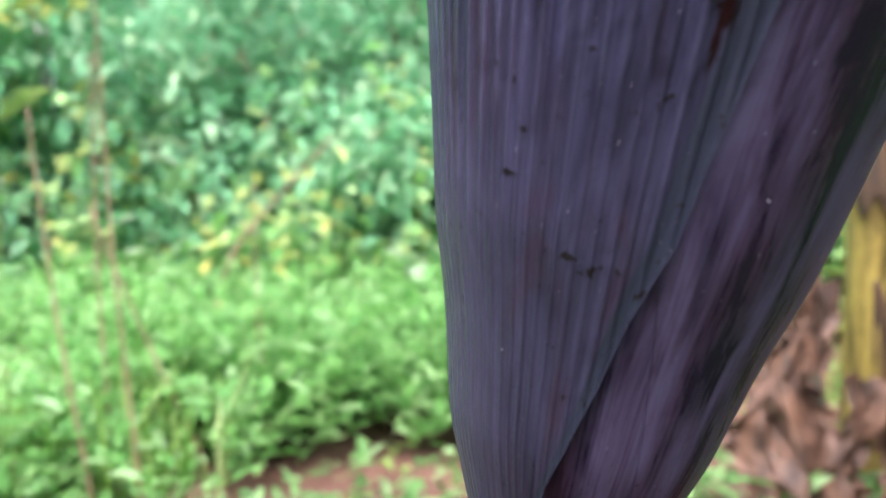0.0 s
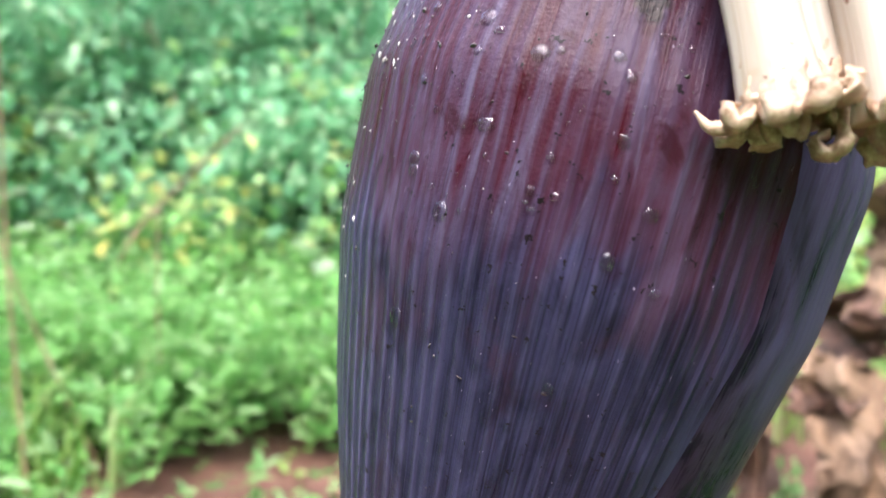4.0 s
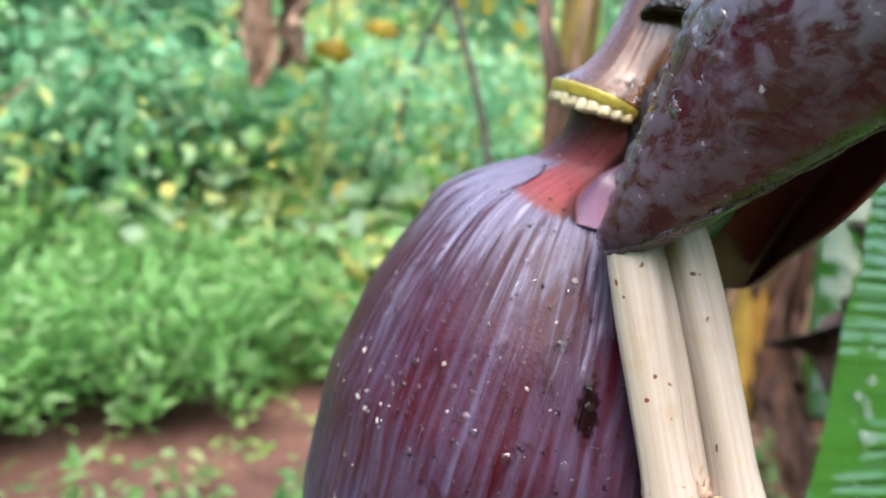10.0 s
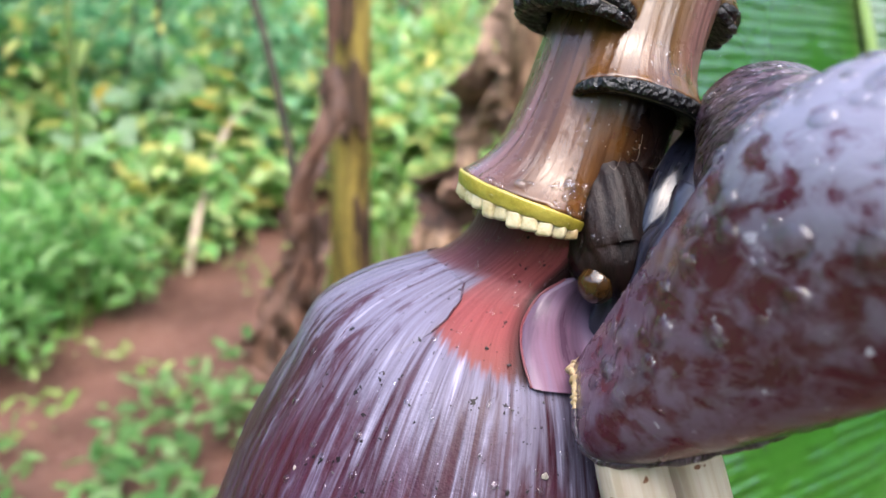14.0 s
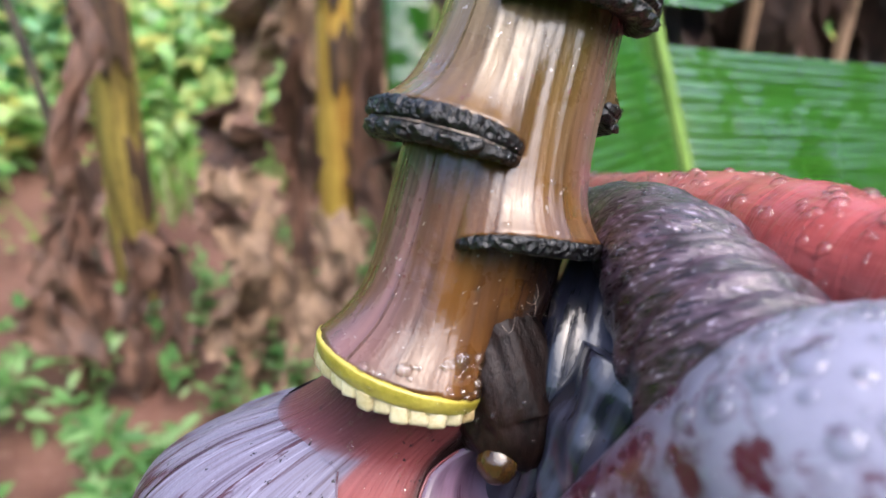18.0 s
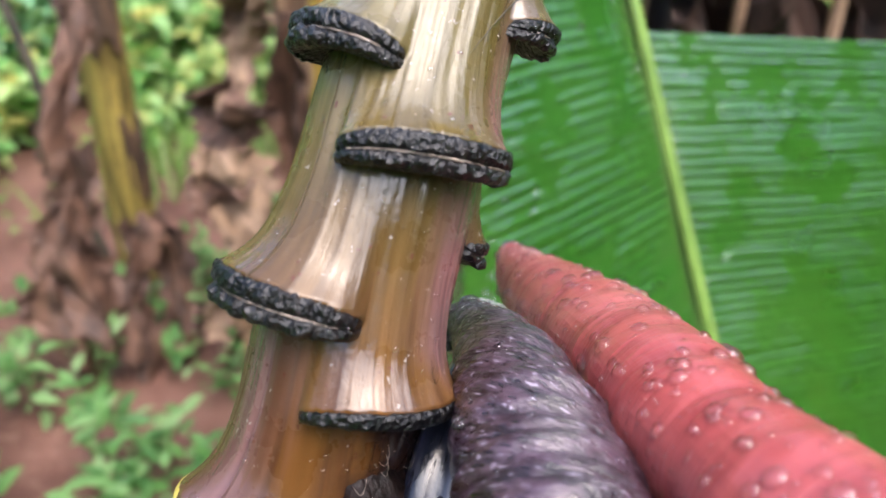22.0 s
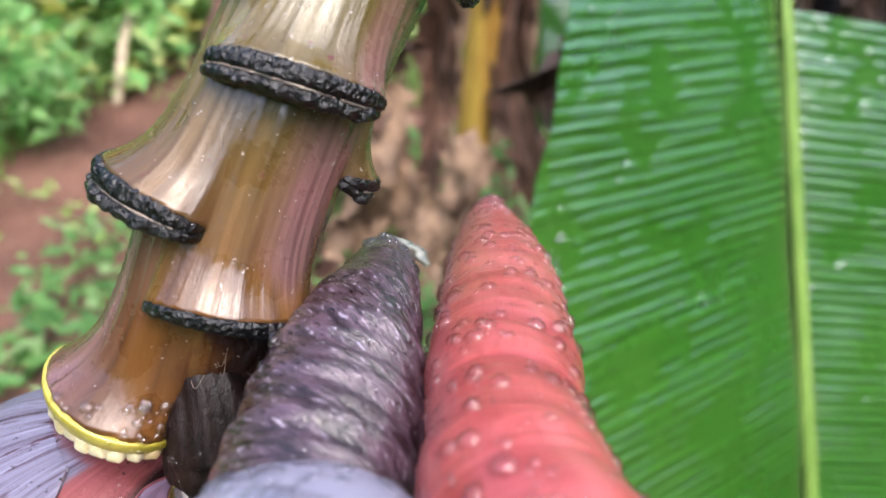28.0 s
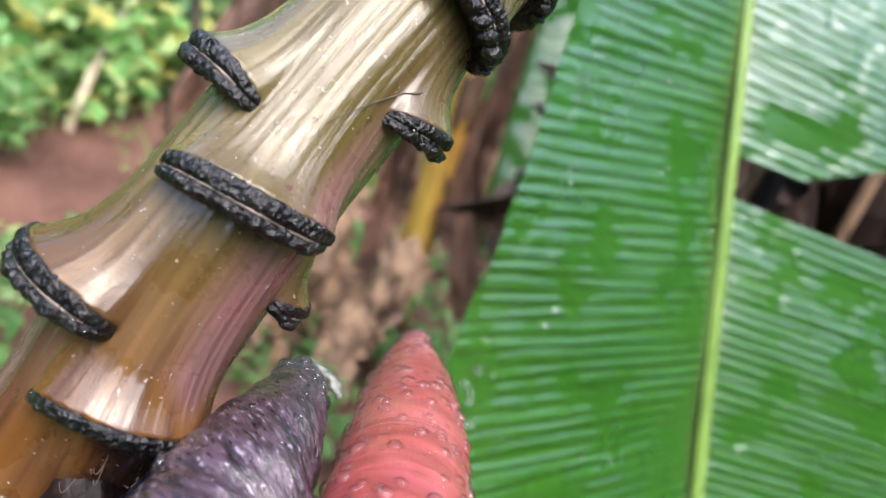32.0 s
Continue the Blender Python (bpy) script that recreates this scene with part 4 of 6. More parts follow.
def scar(row, rng, fresh=False, i_thin=False):
    """The ledge left by a fallen bract: a black crust or a fresh cut, a pale line and a row of flower stubs under it."""
    at, centre, half, reach = row[:4]
    ledge = smooth_curve([(*q, 0.0) for q in (COLLAR_LEDGE if fresh else THIN_LEDGE if i_thin else LEDGE)], 34)[:, :2] / 1000
    n, m = 260, len(ledge)
    d = np.linspace(-half, half, n)
    w = np.clip(1 - (d / half) ** 2, 0, 1) ** 0.5
    base = np.interp(at, [-0.034, 0.0, 0.06, 0.12], [0.0148, 0.0142, 0.0137, 0.0134])
    rim = base + (reach - base) * w
    tall = 0.30 + 0.70 * w**0.7
    rough = np.array([[0.7 * noise.noise(Vector((q * 0.10, k * 0.22, at * 900))) + 0.8 * noise.noise(Vector((q * 0.45, k * 0.45, at * 700))) + 0.5 * noise.noise(Vector((q * 1.3, k * 0.9, at * 500))) for k in range(m)] for q in d])
    rough *= (0.00006 if fresh else 0.00018 if i_thin else 0.00042) * (0.4 + 0.6 * w[:, None])
    r = np.maximum(rim[:, None] + ledge[None, :, 0] * (0.5 + 0.5 * w[:, None]), 0.0118) + rough
    z = scar_edge(row, d)[:, None] + ledge[None, :, 1] * tall[:, None] + 0.6 * rough[:, ::-1]
    v = stalk_place(z, np.broadcast_to(centre + d[:, None], z.shape), r)
    name = "cut_collar" if fresh else "bract_scar"
    top = piece(name, mesh_of(name, v.reshape(-1, 3), grid_faces(n, m), COLLAR if fresh else SCAR), plant, "yellow-green freshly cut bract collar" if fresh else "black crusty crescent bract scar")
    # pale line between crust and stubs
    if not fresh:
        k = 0.80 if not i_thin else 0.62
        q = np.linspace(-half * k, half * k, 90)
        ww = np.clip(1 - (q / half) ** 2, 0, 1) ** 0.5
        down = (0.0020 if i_thin else 0.0024) * (0.30 + 0.70 * ww**0.7)
        pts = stalk_place(scar_edge(row, q) - down, centre + q, base + (reach - base) * ww - (0.0011 if i_thin else 0.0006) * (0.5 + 0.5 * ww))
        gap = np.array([noise.noise(Vector((a * 0.11, at * 400, 2))) for a in q])
        vv, ff, _ = tube(np.c_[pts, 0.00009 + 0.00022 * np.clip(gap + 0.35, 0, 1)], 150, 6, (0, 0, 1))
        piece("pale_line", mesh_of("pale_line", vv, ff, SCAR_LINE), top)
    count = 14 if fresh else 0 if i_thin else 10
    for i in range(count):
        q = (-0.90 + 1.8 * (i + 0.5) / count) * half if fresh else (-0.80 + 1.6 * (i + 0.5) / count) * half
        ww = max(0.05, 1 - (q / half) ** 2) ** 0.5
        span_i = 1.8 * half / count * radians(1) * (base + (reach - base) * ww)
        low = float(scar_edge(row, np.array(q)))
        bm = bmesh.new()
        if fresh:
            high = 0.0031 * rng.uniform(0.85, 1.12) * (0.60 + 0.40 * ww)
            c = stalk_place(np.array(low - 0.0016 * (0.3 + 0.7 * ww**0.7) - high * 0.5), np.array(centre + q), np.array(base + (reach - base) * ww - 0.0024 + rng.normal(0, 0.00012)))
            bmesh.ops.create_cube(bm, size=1)
            bmesh.ops.bevel(bm, geom=bm.edges[:], offset=0.27, segments=4, profile=0.5, affect="EDGES")
            shape = (0.0038, span_i * rng.uniform(1.02, 1.14), high, 1)
        else:
            size = 0.0016 * rng.uniform(0.7, 1.2) * (0.5 + 0.5 * ww)
            c = stalk_place(np.array(low - 0.0035 * (0.30 + 0.70 * ww**0.7)), np.array(centre + q + rng.uniform(-1, 1)), np.array(base + (reach - base) * ww - 0.0012))
            bmesh.ops.create_icosphere(bm, subdivisions=3, radius=size)
            shape = (0.95, 1.25, 0.72, 1)
        for vert in bm.verts:
            j = noise.noise(vert.co * (1.6 if fresh else 900) + Vector((i * 3.7, at * 500, 0)))
            vert.co *= 1 + (0.17 if fresh else 0.34) * j
        out = Vector(stalk_place(np.array(low), np.array(centre + q), np.array(0.02)) - stalk_place(np.array(low), np.array(centre + q), np.array(0.0))).normalized()
        m4 = out.to_track_quat("X", "Z").to_matrix().to_4x4()
        bmesh.ops.transform(bm, matrix=Matrix.Translation(Vector(c)) @ m4 @ Matrix.Diagonal(shape), verts=bm.verts)
        me = bpy.data.meshes.new("flower_stub")
        bm.to_mesh(me)
        bm.free()
        me.materials.append((STUB_BROWN if i in (0, 13) else STUB) if fresh else SCAR)
        me.polygons.foreach_set("use_smooth", [True] * len(me.polygons))
        piece("flower_stub", me, top, "cream flower stub" if fresh else "")


rng = np.random.default_rng(4)
for i, row in enumerate(SCARS):
    scar(row, rng, fresh=(i == 0), i_thin=(i == 1))

# amber gum drop below the collar
bm = bmesh.new()
bmesh.ops.create_uvsphere(bm, u_segments=24, v_segments=16, radius=1)
for vert in bm.verts:
    thin = 1.0 - 0.55 * max(0, vert.co.z) ** 1.5
    vert.co.x, vert.co.y = vert.co.x * thin + 0.12 * noise.noise(vert.co * 1.4), vert.co.y * thin + 0.12 * noise.noise(vert.co * 1.4 + Vector((5, 0, 0)))
bmesh.ops.transform(bm, matrix=Matrix.Translation((0.0058, -0.0222, 0.7216)) @ Matrix.Rotation(radians(-18), 4, (0.68, -0.70, 0.2)) @ Matrix.Diagonal((0.0035, 0.0032, 0.0040, 1)), verts=bm.verts)
me = bpy.data.meshes.new("gum_drop")
bm.to_mesh(me)
bm.free()
me.materials.append(GUM)
me.polygons.foreach_set("use_smooth", [True] * len(me.polygons))
piece("gum_drop", me, plant, "glossy amber gum drop")


# ---- lifted bracts ----
def wrinkle(amount, count, skew):
    def shape(t, a):
        w = np.sin(count * 2 * np.pi * t + skew * np.sin(a) + 1.3 * np.sin(7 * t))
        return 1 + amount * w * (0.4 + 0.6 * np.sin(a + 1.0) ** 2) + 0.6 * amount * np.sin(3 * a + 11 * t) + 0.5 * amount * np.sin(2.3 * count * 2 * np.pi * t + 2 * a)
    return shape


LOBE_LINE = [(-0.0112, -0.0395, 0.7058, 0.0012), (-0.0107, -0.0408, 0.7063, 0.0033), (-0.0075, -0.0505, 0.7150, 0.0074), (-0.0020, -0.0567, 0.7270, 0.0117), (0.0036, -0.0592, 0.7380, 0.0150), (0.0034, -0.0658, 0.7442, 0.0175), (0.0035, -0.0750, 0.7477, 0.0162), (0.0059, -0.0858, 0.7501, 0.0134), (0.0105, -0.0960, 0.7523, 0.0030)]
LOBE_BALLS = np.concatenate([smooth_curve(LOBE_LINE, 40), [(-0.0030, -0.0300, 0.7100, 0.0024)]])
_n = 60
_pz = np.linspace(-1, 1, 2 * _n)[:, None] * np.ones((1, 4 * _n))
_pa = np.linspace(0, 2 * np.pi, 4 * _n, endpoint=False)[None] * np.ones((2 * _n, 1))
NORMALS = np.stack([np.sqrt(1 - _pz**2) * np.cos(_pa), np.sqrt(1 - _pz**2) * np.sin(_pa), _pz], -1).reshape(-1, 3)
LOBE_MID = np.array([0.0025, -0.0650, 0.7370])
LOBE_REACH = (NORMALS @ (LOBE_BALLS[:, :3] - LOBE_MID).T + LOBE_BALLS[None, :, 3]).max(1)


def lobe_skin(d):
    """Places on the taut skin drawn round the lobe's balls, in the directions d from its middle."""
    d = d / np.linalg.norm(d, axis=-1, keepdims=True)
    out = np.empty(d.shape[:-1])
    for i in np.ndindex(*d.shape[:-1]):
        k = NORMALS @ d[i]
        out[i] = np.min(np.where(k > 0.15, LOBE_REACH / np.maximum(k, 0.15), 9.0))
    return LOBE_MID + d * out[..., None]


axis = np.array([0.40, -0.72, 0.57])
axis /= np.linalg.norm(axis)
e1 = np.cross(axis, (0, 0, 1.0))
e1 /= np.linalg.norm(e1)
e2 = np.cross(axis, e1)
t = np.linspace(0.01, np.pi - 0.01, 64)[:, None, None]
k = np.linspace(0, 2 * np.pi, 84, endpoint=False)[None, :, None]
v = lobe_skin(np.cos(t) * axis + np.sin(t) * (np.cos(k) * e1 + np.sin(k) * e2)).reshape(-1, 3)
f = [tuple(reversed(q)) for q in grid_faces(64, 84, True)]
uv = np.stack([np.broadcast_to(k[..., 0] * 0.016, (64, 84)), np.broadcast_to(t[..., 0] * 0.03, (64, 84))], -1).reshape(-1, 2)
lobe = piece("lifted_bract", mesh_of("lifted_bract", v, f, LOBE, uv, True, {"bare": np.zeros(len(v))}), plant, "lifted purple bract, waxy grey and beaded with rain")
n_foot = 60
FOOT_LOW = smooth_curve([(-0.0060, -0.0270, 0.7085), (-0.0100, -0.0360, 0.7088), (-0.0112, -0.0460, 0.7072), (-0.0095, -0.0565, 0.7090), (-0.0040, -0.0640, 0.7150), (0.0010, -0.0700, 0.7220), (0.0080, -0.0800, 0.7320), (0.0140, -0.0880, 0.7400)], n_foot)
ROLL_LINE = [(0.0560, -0.0020, 0.7405, 0.0015), (0.0540, -0.0048, 0.7415, 0.0042), (0.0490, -0.0120, 0.7440, 0.0056), (0.0420, -0.0205, 0.7472, 0.0072), (0.0305, -0.0326, 0.7490, 0.0100), (0.0212, -0.0424, 0.7464, 0.0124), (0.0120, -0.0530, 0.7445, 0.0132), (0.0060, -0.0620, 0.7432, 0.0120)]
v, f, uv = tube(ROLL_LINE, 160, 80, (1, -1, 0), wrinkle(0.045, 9, 1.6))
piece("rolled_bract", mesh_of("rolled_bract", v, f, ROLL, uv, True, {"bare": np.zeros(len(v))}), plant, "dark mottled rolled bract margin, wrinkled and wet")
SLATE_LINE = [(0.0140, -0.0200, 0.7030, 0.0070), (0.0175, -0.0240, 0.7150, 0.0092), (0.0230, -0.0250, 0.7290, 0.0105), (0.0330, -0.0220, 0.7390, 0.0080), (0.0420, -0.0170, 0.7440, 0.0045)]
v, f, uv = tube(SLATE_LINE, 60, 48, (1, -1, 0), lambda t, a: 1 + 0.07 * np.sin(6 * a + 5 * t) + 0.04 * np.sin(11 * a + 3 * t))
piece("bract_base", mesh_of("bract_base", v, f, SLATE, uv, True, {"bare": np.zeros(len(v))}), plant, "wet slate grey base of the lifted bract")
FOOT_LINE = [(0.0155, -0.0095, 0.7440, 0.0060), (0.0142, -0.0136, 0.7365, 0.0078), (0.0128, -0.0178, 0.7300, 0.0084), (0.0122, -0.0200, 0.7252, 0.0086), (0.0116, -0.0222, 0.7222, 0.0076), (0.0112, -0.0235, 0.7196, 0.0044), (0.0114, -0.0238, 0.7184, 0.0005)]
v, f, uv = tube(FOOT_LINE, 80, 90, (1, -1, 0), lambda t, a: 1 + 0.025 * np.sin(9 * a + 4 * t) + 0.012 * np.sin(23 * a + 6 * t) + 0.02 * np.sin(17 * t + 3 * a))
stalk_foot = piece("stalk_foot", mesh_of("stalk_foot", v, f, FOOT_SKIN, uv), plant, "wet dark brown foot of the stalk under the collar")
FOLD_LINE = [(0.0050, -0.0285, 0.7090, 0.0030), (0.0095, -0.0330, 0.7165, 0.0064), (0.0140, -0.0350, 0.7270, 0.0085), (0.0190, -0.0360, 0.7370, 0.0080)]
v, f, uv = tube(FOLD_LINE, 60, 48, (1, -1, 0), lambda t, a: 1 + 0.06 * np.sin(7 * a + 9 * t) + 0.05 * np.sin(21 * t + 2 * a))
piece("bract_fold", mesh_of("bract_fold", v, f, SLATE, uv, True, {"bare": np.zeros(len(v))}), plant, "puckered slate blue fold where the bract joins")
RED_LINE = [(0.1020, 0.0185, 0.7308, 0.0010), (0.1005, 0.0165, 0.7306, 0.0030), (0.0957, 0.0110, 0.7300, 0.0056), (0.0860, -0.0014, 0.7322, 0.0088), (0.0736, -0.0168, 0.7372, 0.0105), (0.0588, -0.0342, 0.7444, 0.0108), (0.0452, -0.0492, 0.7496, 0.0110), (0.0330, -0.0640, 0.7530, 0.0106), (0.0245, -0.0770, 0.7555, 0.0118), (0.0215, -0.0880, 0.7560, 0.0100), (0.0215, -0.0950, 0.7545, 0.0020)]
v, f, uv = tube(RED_LINE, 170, 80, (1, -1, 0), wrinkle(0.022, 7, 0.8))
piece("red_bract", mesh_of("red_bract", v, f, RED, uv), plant, "salmon red rolled bract covered in water beads")
# inner side of the red bract hanging behind the flowers
n, m = 50, 40
t = np.linspace(0, 1, n)[:, None] * np.ones((1, m))
k = np.linspace(0, 1, m)[None] * np.ones((n, 1))
top = smooth_curve([(0.012, -0.030, 0.722), (0.030, -0.030, 0.734), (0.050, -0.034, 0.740), (0.045, -0.050, 0.747), (0.033, -0.064, 0.750)], n)[:, None]
low = smooth_curve([(0.020, -0.020, 0.697), (0.036, -0.002, 0.692), (0.056, 0.000, 0.6885), (0.049, -0.022, 0.7010), (0.038, -0.046, 0.7130), (0.033, -0.062, 0.7260)], n)[:, None]
v = top + (low - top) * k[..., None]
v[..., 0] += 0.006 * np.sin(np.pi * k)
v[..., 1] += 0.004 * np.sin(np.pi * k)
red_sheet = piece("red_bract_inside", mesh_of("red_bract_inside", v.reshape(-1, 3), grid_faces(n, m), RED_DARK, np.stack([t * 0.1, k * 0.05], -1).reshape(-1, 2)), plant, "dark red inner face of the lifted bract")
thick(red_sheet, 0.0012)


# frayed pale end and dark wet margin of the bract's foot
rng = np.random.default_rng(9)
line = [(-0.0008, -0.0275, 0.7130), (-0.0030, -0.0280, 0.7110), (-0.0062, -0.0276, 0.7088), (-0.0088, -0.0318, 0.7084), (-0.0102, -0.0360, 0.7080)]
c = smooth_curve(line, 40)
c = lobe_skin(c - LOBE_MID)
v, f, uv = tube(np.c_[c, 0.0003 + 0.0003 * np.abs(rng.normal(0, 1, 40))], 90, 10, (0, 0, 1), lambda t, a: 1 + 0.35 * np.sin(60 * t + 2 * a) * np.sin(37 * t))
piece("frayed_edge", mesh_of("frayed_edge", v, f, STUB_BROWN, uv), plant, "frayed cream and brown torn edge")
v, f, uv = tube(np.c_[lobe_skin(FOOT_LOW[8:] - LOBE_MID), np.full(n_foot - 8, 0.0005)], 120, 10, (0, 0, 1), lambda t, a: 1 + 0.3 * np.sin(48 * t) + 0.15 * np.sin(131 * t + a))
piece("bract_margin", mesh_of("bract_margin", v, f, ROLL, uv), plant, "dark wet wine red margin")
# pale fibres clinging under a scar
for k in range(9):
    s0, p0 = rng.uniform(-0.019, -0.010), -89 + rng.uniform(-38, 38)
    way = rng.uniform(0, 2 * np.pi)
    d = np.linspace(0, 1, 6)
    c = stalk_place(s0 + 0.0022 * d * np.sin(way) + 0.0006 * np.sin(5 * d + k), p0 + 8 * d * np.cos(way), 0.0150 + 0.0012 * np.sin(np.pi * d))
    v, f, _ = tube(np.c_[c, np.full(6, 0.00003)], 14, 5, (0, 0, 1))
    piece("fibre", mesh_of("fibre", v, f, SCAR_LINE), plant)


# one long dark fibre on the stalk, the pale withered lip of the roll and the dry tip of the red bract
d = np.linspace(0, 1, 12)
c = stalk_place(0.0413 + 0.0138 * d + 0.0008 * np.sin(3 * d), -107.6 + 34.5 * d, stalk_radius(0.0413 + 0.0138 * d, -107.6 + 34.5 * d) + 0.0003)
v, f, _ = tube(np.c_[c, np.linspace(0.00004, 0.00016, 12)], 40, 6, (0, 0, 1))
piece("fibre", mesh_of("fibre", v, f, TWIG_DARK), plant, "thin dark fibre across the stalk")
LIP = plain_material("withered_green_lip", (0.030, 0.036, 0.028), (0.17, 0.19, 0.155), 500, 0.3, 0.0004, 0.4)
c = smooth_curve([(0.0475, -0.0060, 0.7385), (0.0490, -0.0040, 0.7420), (0.0525, -0.0030, 0.7440), (0.0560, -0.0045, 0.7448), (0.0588, -0.0080, 0.7438), (0.0598, -0.0112, 0.7412)], 40)
wide = 0.00045 + 0.00035 * np.abs(np.sin(np.linspace(0, 9, 40)))
v, f, uv = tube(np.c_[c, wide, wide * 1.6], 90, 10, (0, 0, 1), lambda t, a: 1 + 0.25 * np.sin(40 * t + 2 * a))
piece("withered_lip", mesh_of("withered_lip", v, f, LIP, uv), plant, "pale withered grey-green lip of the rolled bract")
v, f, uv = tube([(0.1000, 0.0160, 0.7306, 0.0016), (0.1014, 0.0177, 0.7307, 0.0019), (0.1028, 0.0193, 0.7312, 0.0011), (0.1034, 0.0200, 0.7316, 0.0002)], 20, 14, (0, 0, 1), lambda t, a: 1 + 0.15 * np.sin(5 * a + 9 * t))
piece("dry_tip", mesh_of("dry_tip", v, f, LIP, uv), plant, "small dried grey tip of the red bract")


# ---- male flowers ----
def flower(top, foot, r, seed, label):
    rng = np.random.default_rng(seed)
    top, foot = np.array(top), np.array(foot)
    bow = np.array([rng.uniform(-0.001, 0.001), -0.0012, 0])
    line = [(*(top + (foot - top) * t + bow * 4 * t * (1 - t)), r * q) for t, q in ((0, 0.72), (0.12, 0.95), (0.3, 1.0), (0.6, 0.95), (0.82, 0.98), (0.94, 1.12), (1.0, 1.22))]

    def shape(t, a):
        return 1 + 0.075 * np.cos(3 * a + seed) * (1 - 0.3 * t) + 0.03 * np.cos(5 * a + 2 * t) + 0.012 * np.cos(17 * a + 3 * t) + 0.04 * np.sin(7 * t + 2 * a + seed)
    v, f, uv = tube(line, 60, 50, (1, 0, 0), shape)
    tip = np.r_[np.repeat(np.linspace(0, 1, 60), 50) ** 6, 0, 1]
    body = piece("flower", mesh_of("flower", v, f, FLOWER, uv, True, {"tip": tip}), plant, label)
    d = (foot - top) / np.linalg.norm(foot - top)
    e1 = np.cross(d, (0, 1, 0))
    e1 /= np.linalg.norm(e1)
    e2 = np.cross(d, e1)
    for i in range(8):
        a = 2 * np.pi * i / 8 + rng.uniform(-0.3, 0.3)
        o = e1 * np.cos(a) + e2 * np.sin(a)
        c0 = foot + o * r * 0.95 - d * r * 1.1
        reach = rng.uniform(0.75, 1.15)
        pts = [(*(c0 - d * r * 0.5), r * 0.22, r * 0.08), (*(c0 + d * r * 0.8 + o * r * 0.18), r * 0.50, r * 0.16), (*(c0 + d * r * 1.45 * reach + o * r * 0.46), r * 0.48, r * 0.22),
               (*(c0 + d * r * 1.50 * reach + o * r * 0.82), r * 0.40, r * 0.20), (*(c0 + d * r * 1.05 * reach + o * r * 0.95), r * 0.30, r * 0.17), (*(c0 + d * r * 0.95 * reach + o * r * 0.55), r * 0.14, r * 0.08)]
        vv, ff, uu = tube(pts, 26, 16, tuple(np.cross(d, o)))
        vv = vv + np.array([noise.noise_vector(Vector(q) * 620) for q in vv]) * r * 0.20
        piece("curled_tip", mesh_of("curled_tip", vv, ff, FLOWER_TIP, uu), body, "curled browned petal tip")
    # a stamen cluster fills the mouth
    for i in range(4):
        c = foot + e1 * rng.uniform(-0.5, 0.5) * r + e2 * rng.uniform(-0.5, 0.5) * r
        vv, ff, uu = tube([(*(c - d * r), r * 0.25), (*(c + d * r * 0.4), r * 0.3), (*(c + d * r * 0.8), r * 0.12)], 8, 8)
        piece("stamen", mesh_of("stamen", vv, ff, FLOWER_TIP, uu), body)
    return body


one = flower((-0.0095, -0.0415, 0.7110), (0.0003, -0.0562, 0.6560), 0.0046, 3, "cream tubular male flower with curled brown tips")
flower((0.0008, -0.0405, 0.7150), (0.0130, -0.0590, 0.6550), 0.0047, 5, "broad cream tubular male flower")
flower((-0.0030, -0.0370, 0.7120), (0.0067, -0.0520, 0.6585), 0.0042, 8, "shaded cream flower behind its neighbours")
vv, ff, uu = tube([(-0.0010, -0.0555, 0.6640, 0.0007), (-0.0024, -0.0552, 0.6580, 0.0011), (-0.0046, -0.0540, 0.6545, 0.0012), (-0.0074, -0.0522, 0.6538, 0.0009), (-0.0094, -0.0510, 0.6560, 0.0002)], 24, 8)
piece("long_curl", mesh_of("long_curl", vv, ff, FLOWER_TIP, uu), one, "long curled cream petal strip")


# ---- rain drops ----
def drops_on(host, count, small, large, seed, label, where=None, power=3.0, flat=0.74):
    """Beads of water strewn over a mesh, mostly small."""
    rng = np.random.default_rng(seed)
    cos, nos = [], []
    for ob in host if isinstance(host, list) else [host]:
        n = len(ob.data.vertices)
        co, no = np.empty(n * 3), np.empty(n * 3)
        ob.data.vertices.foreach_get("co", co)
        ob.data.vertices.foreach_get("normal", no)
        cos.append(co.reshape(-1, 3))
        nos.append(no.reshape(-1, 3))
    co, no = np.concatenate(cos), np.concatenate(nos)
    n = len(co)
    ok = np.arange(n) if where is None else np.nonzero(where(co, no))[0]
    pick = rng.choice(ok, min(count, len(ok)), replace=False)
    r = small + (large - small) * rng.uniform(0, 1, len(pick)) ** power
    v, f = bead_data(rng, co[pick] - no[pick] * r[:, None] * 0.12, no[pick], r, flat)
    return tagged(new("rain_drops", mesh_of("rain_drops", v, f, WATER)), label, "water drops", kind="stuff")


parts = {}
for ob in plant.children:
    parts.setdefault(ob.name.split(".")[0], []).append(ob)
drops_on(parts["red_bract"][0], 1300, 0.00025, 0.0016, 1, "clear rain drops beading on the red bract", lambda c, n: n[:, 2] > -0.35, 5.0)
drops_on(parts["lifted_bract"][0], 330, 0.0002, 0.0023, 2, "clear rain drops on the lifted purple bract", lambda c, n: (n[:, 2] > -0.1), 4.5, 0.55)
drops_on(parts["lifted_bract"][0], 90, 0.0008, 0.0024, 14, "large flattened rain drops on the crest of the lifted bract", lambda c, n: n[:, 2] > 0.62, 2.0, 0.42)
drops_on(parts["rolled_bract"][0], 160, 0.0002, 0.0010, 3, "fine rain drops on the dark rolled bract", lambda c, n: n[:, 2] > 0.0)
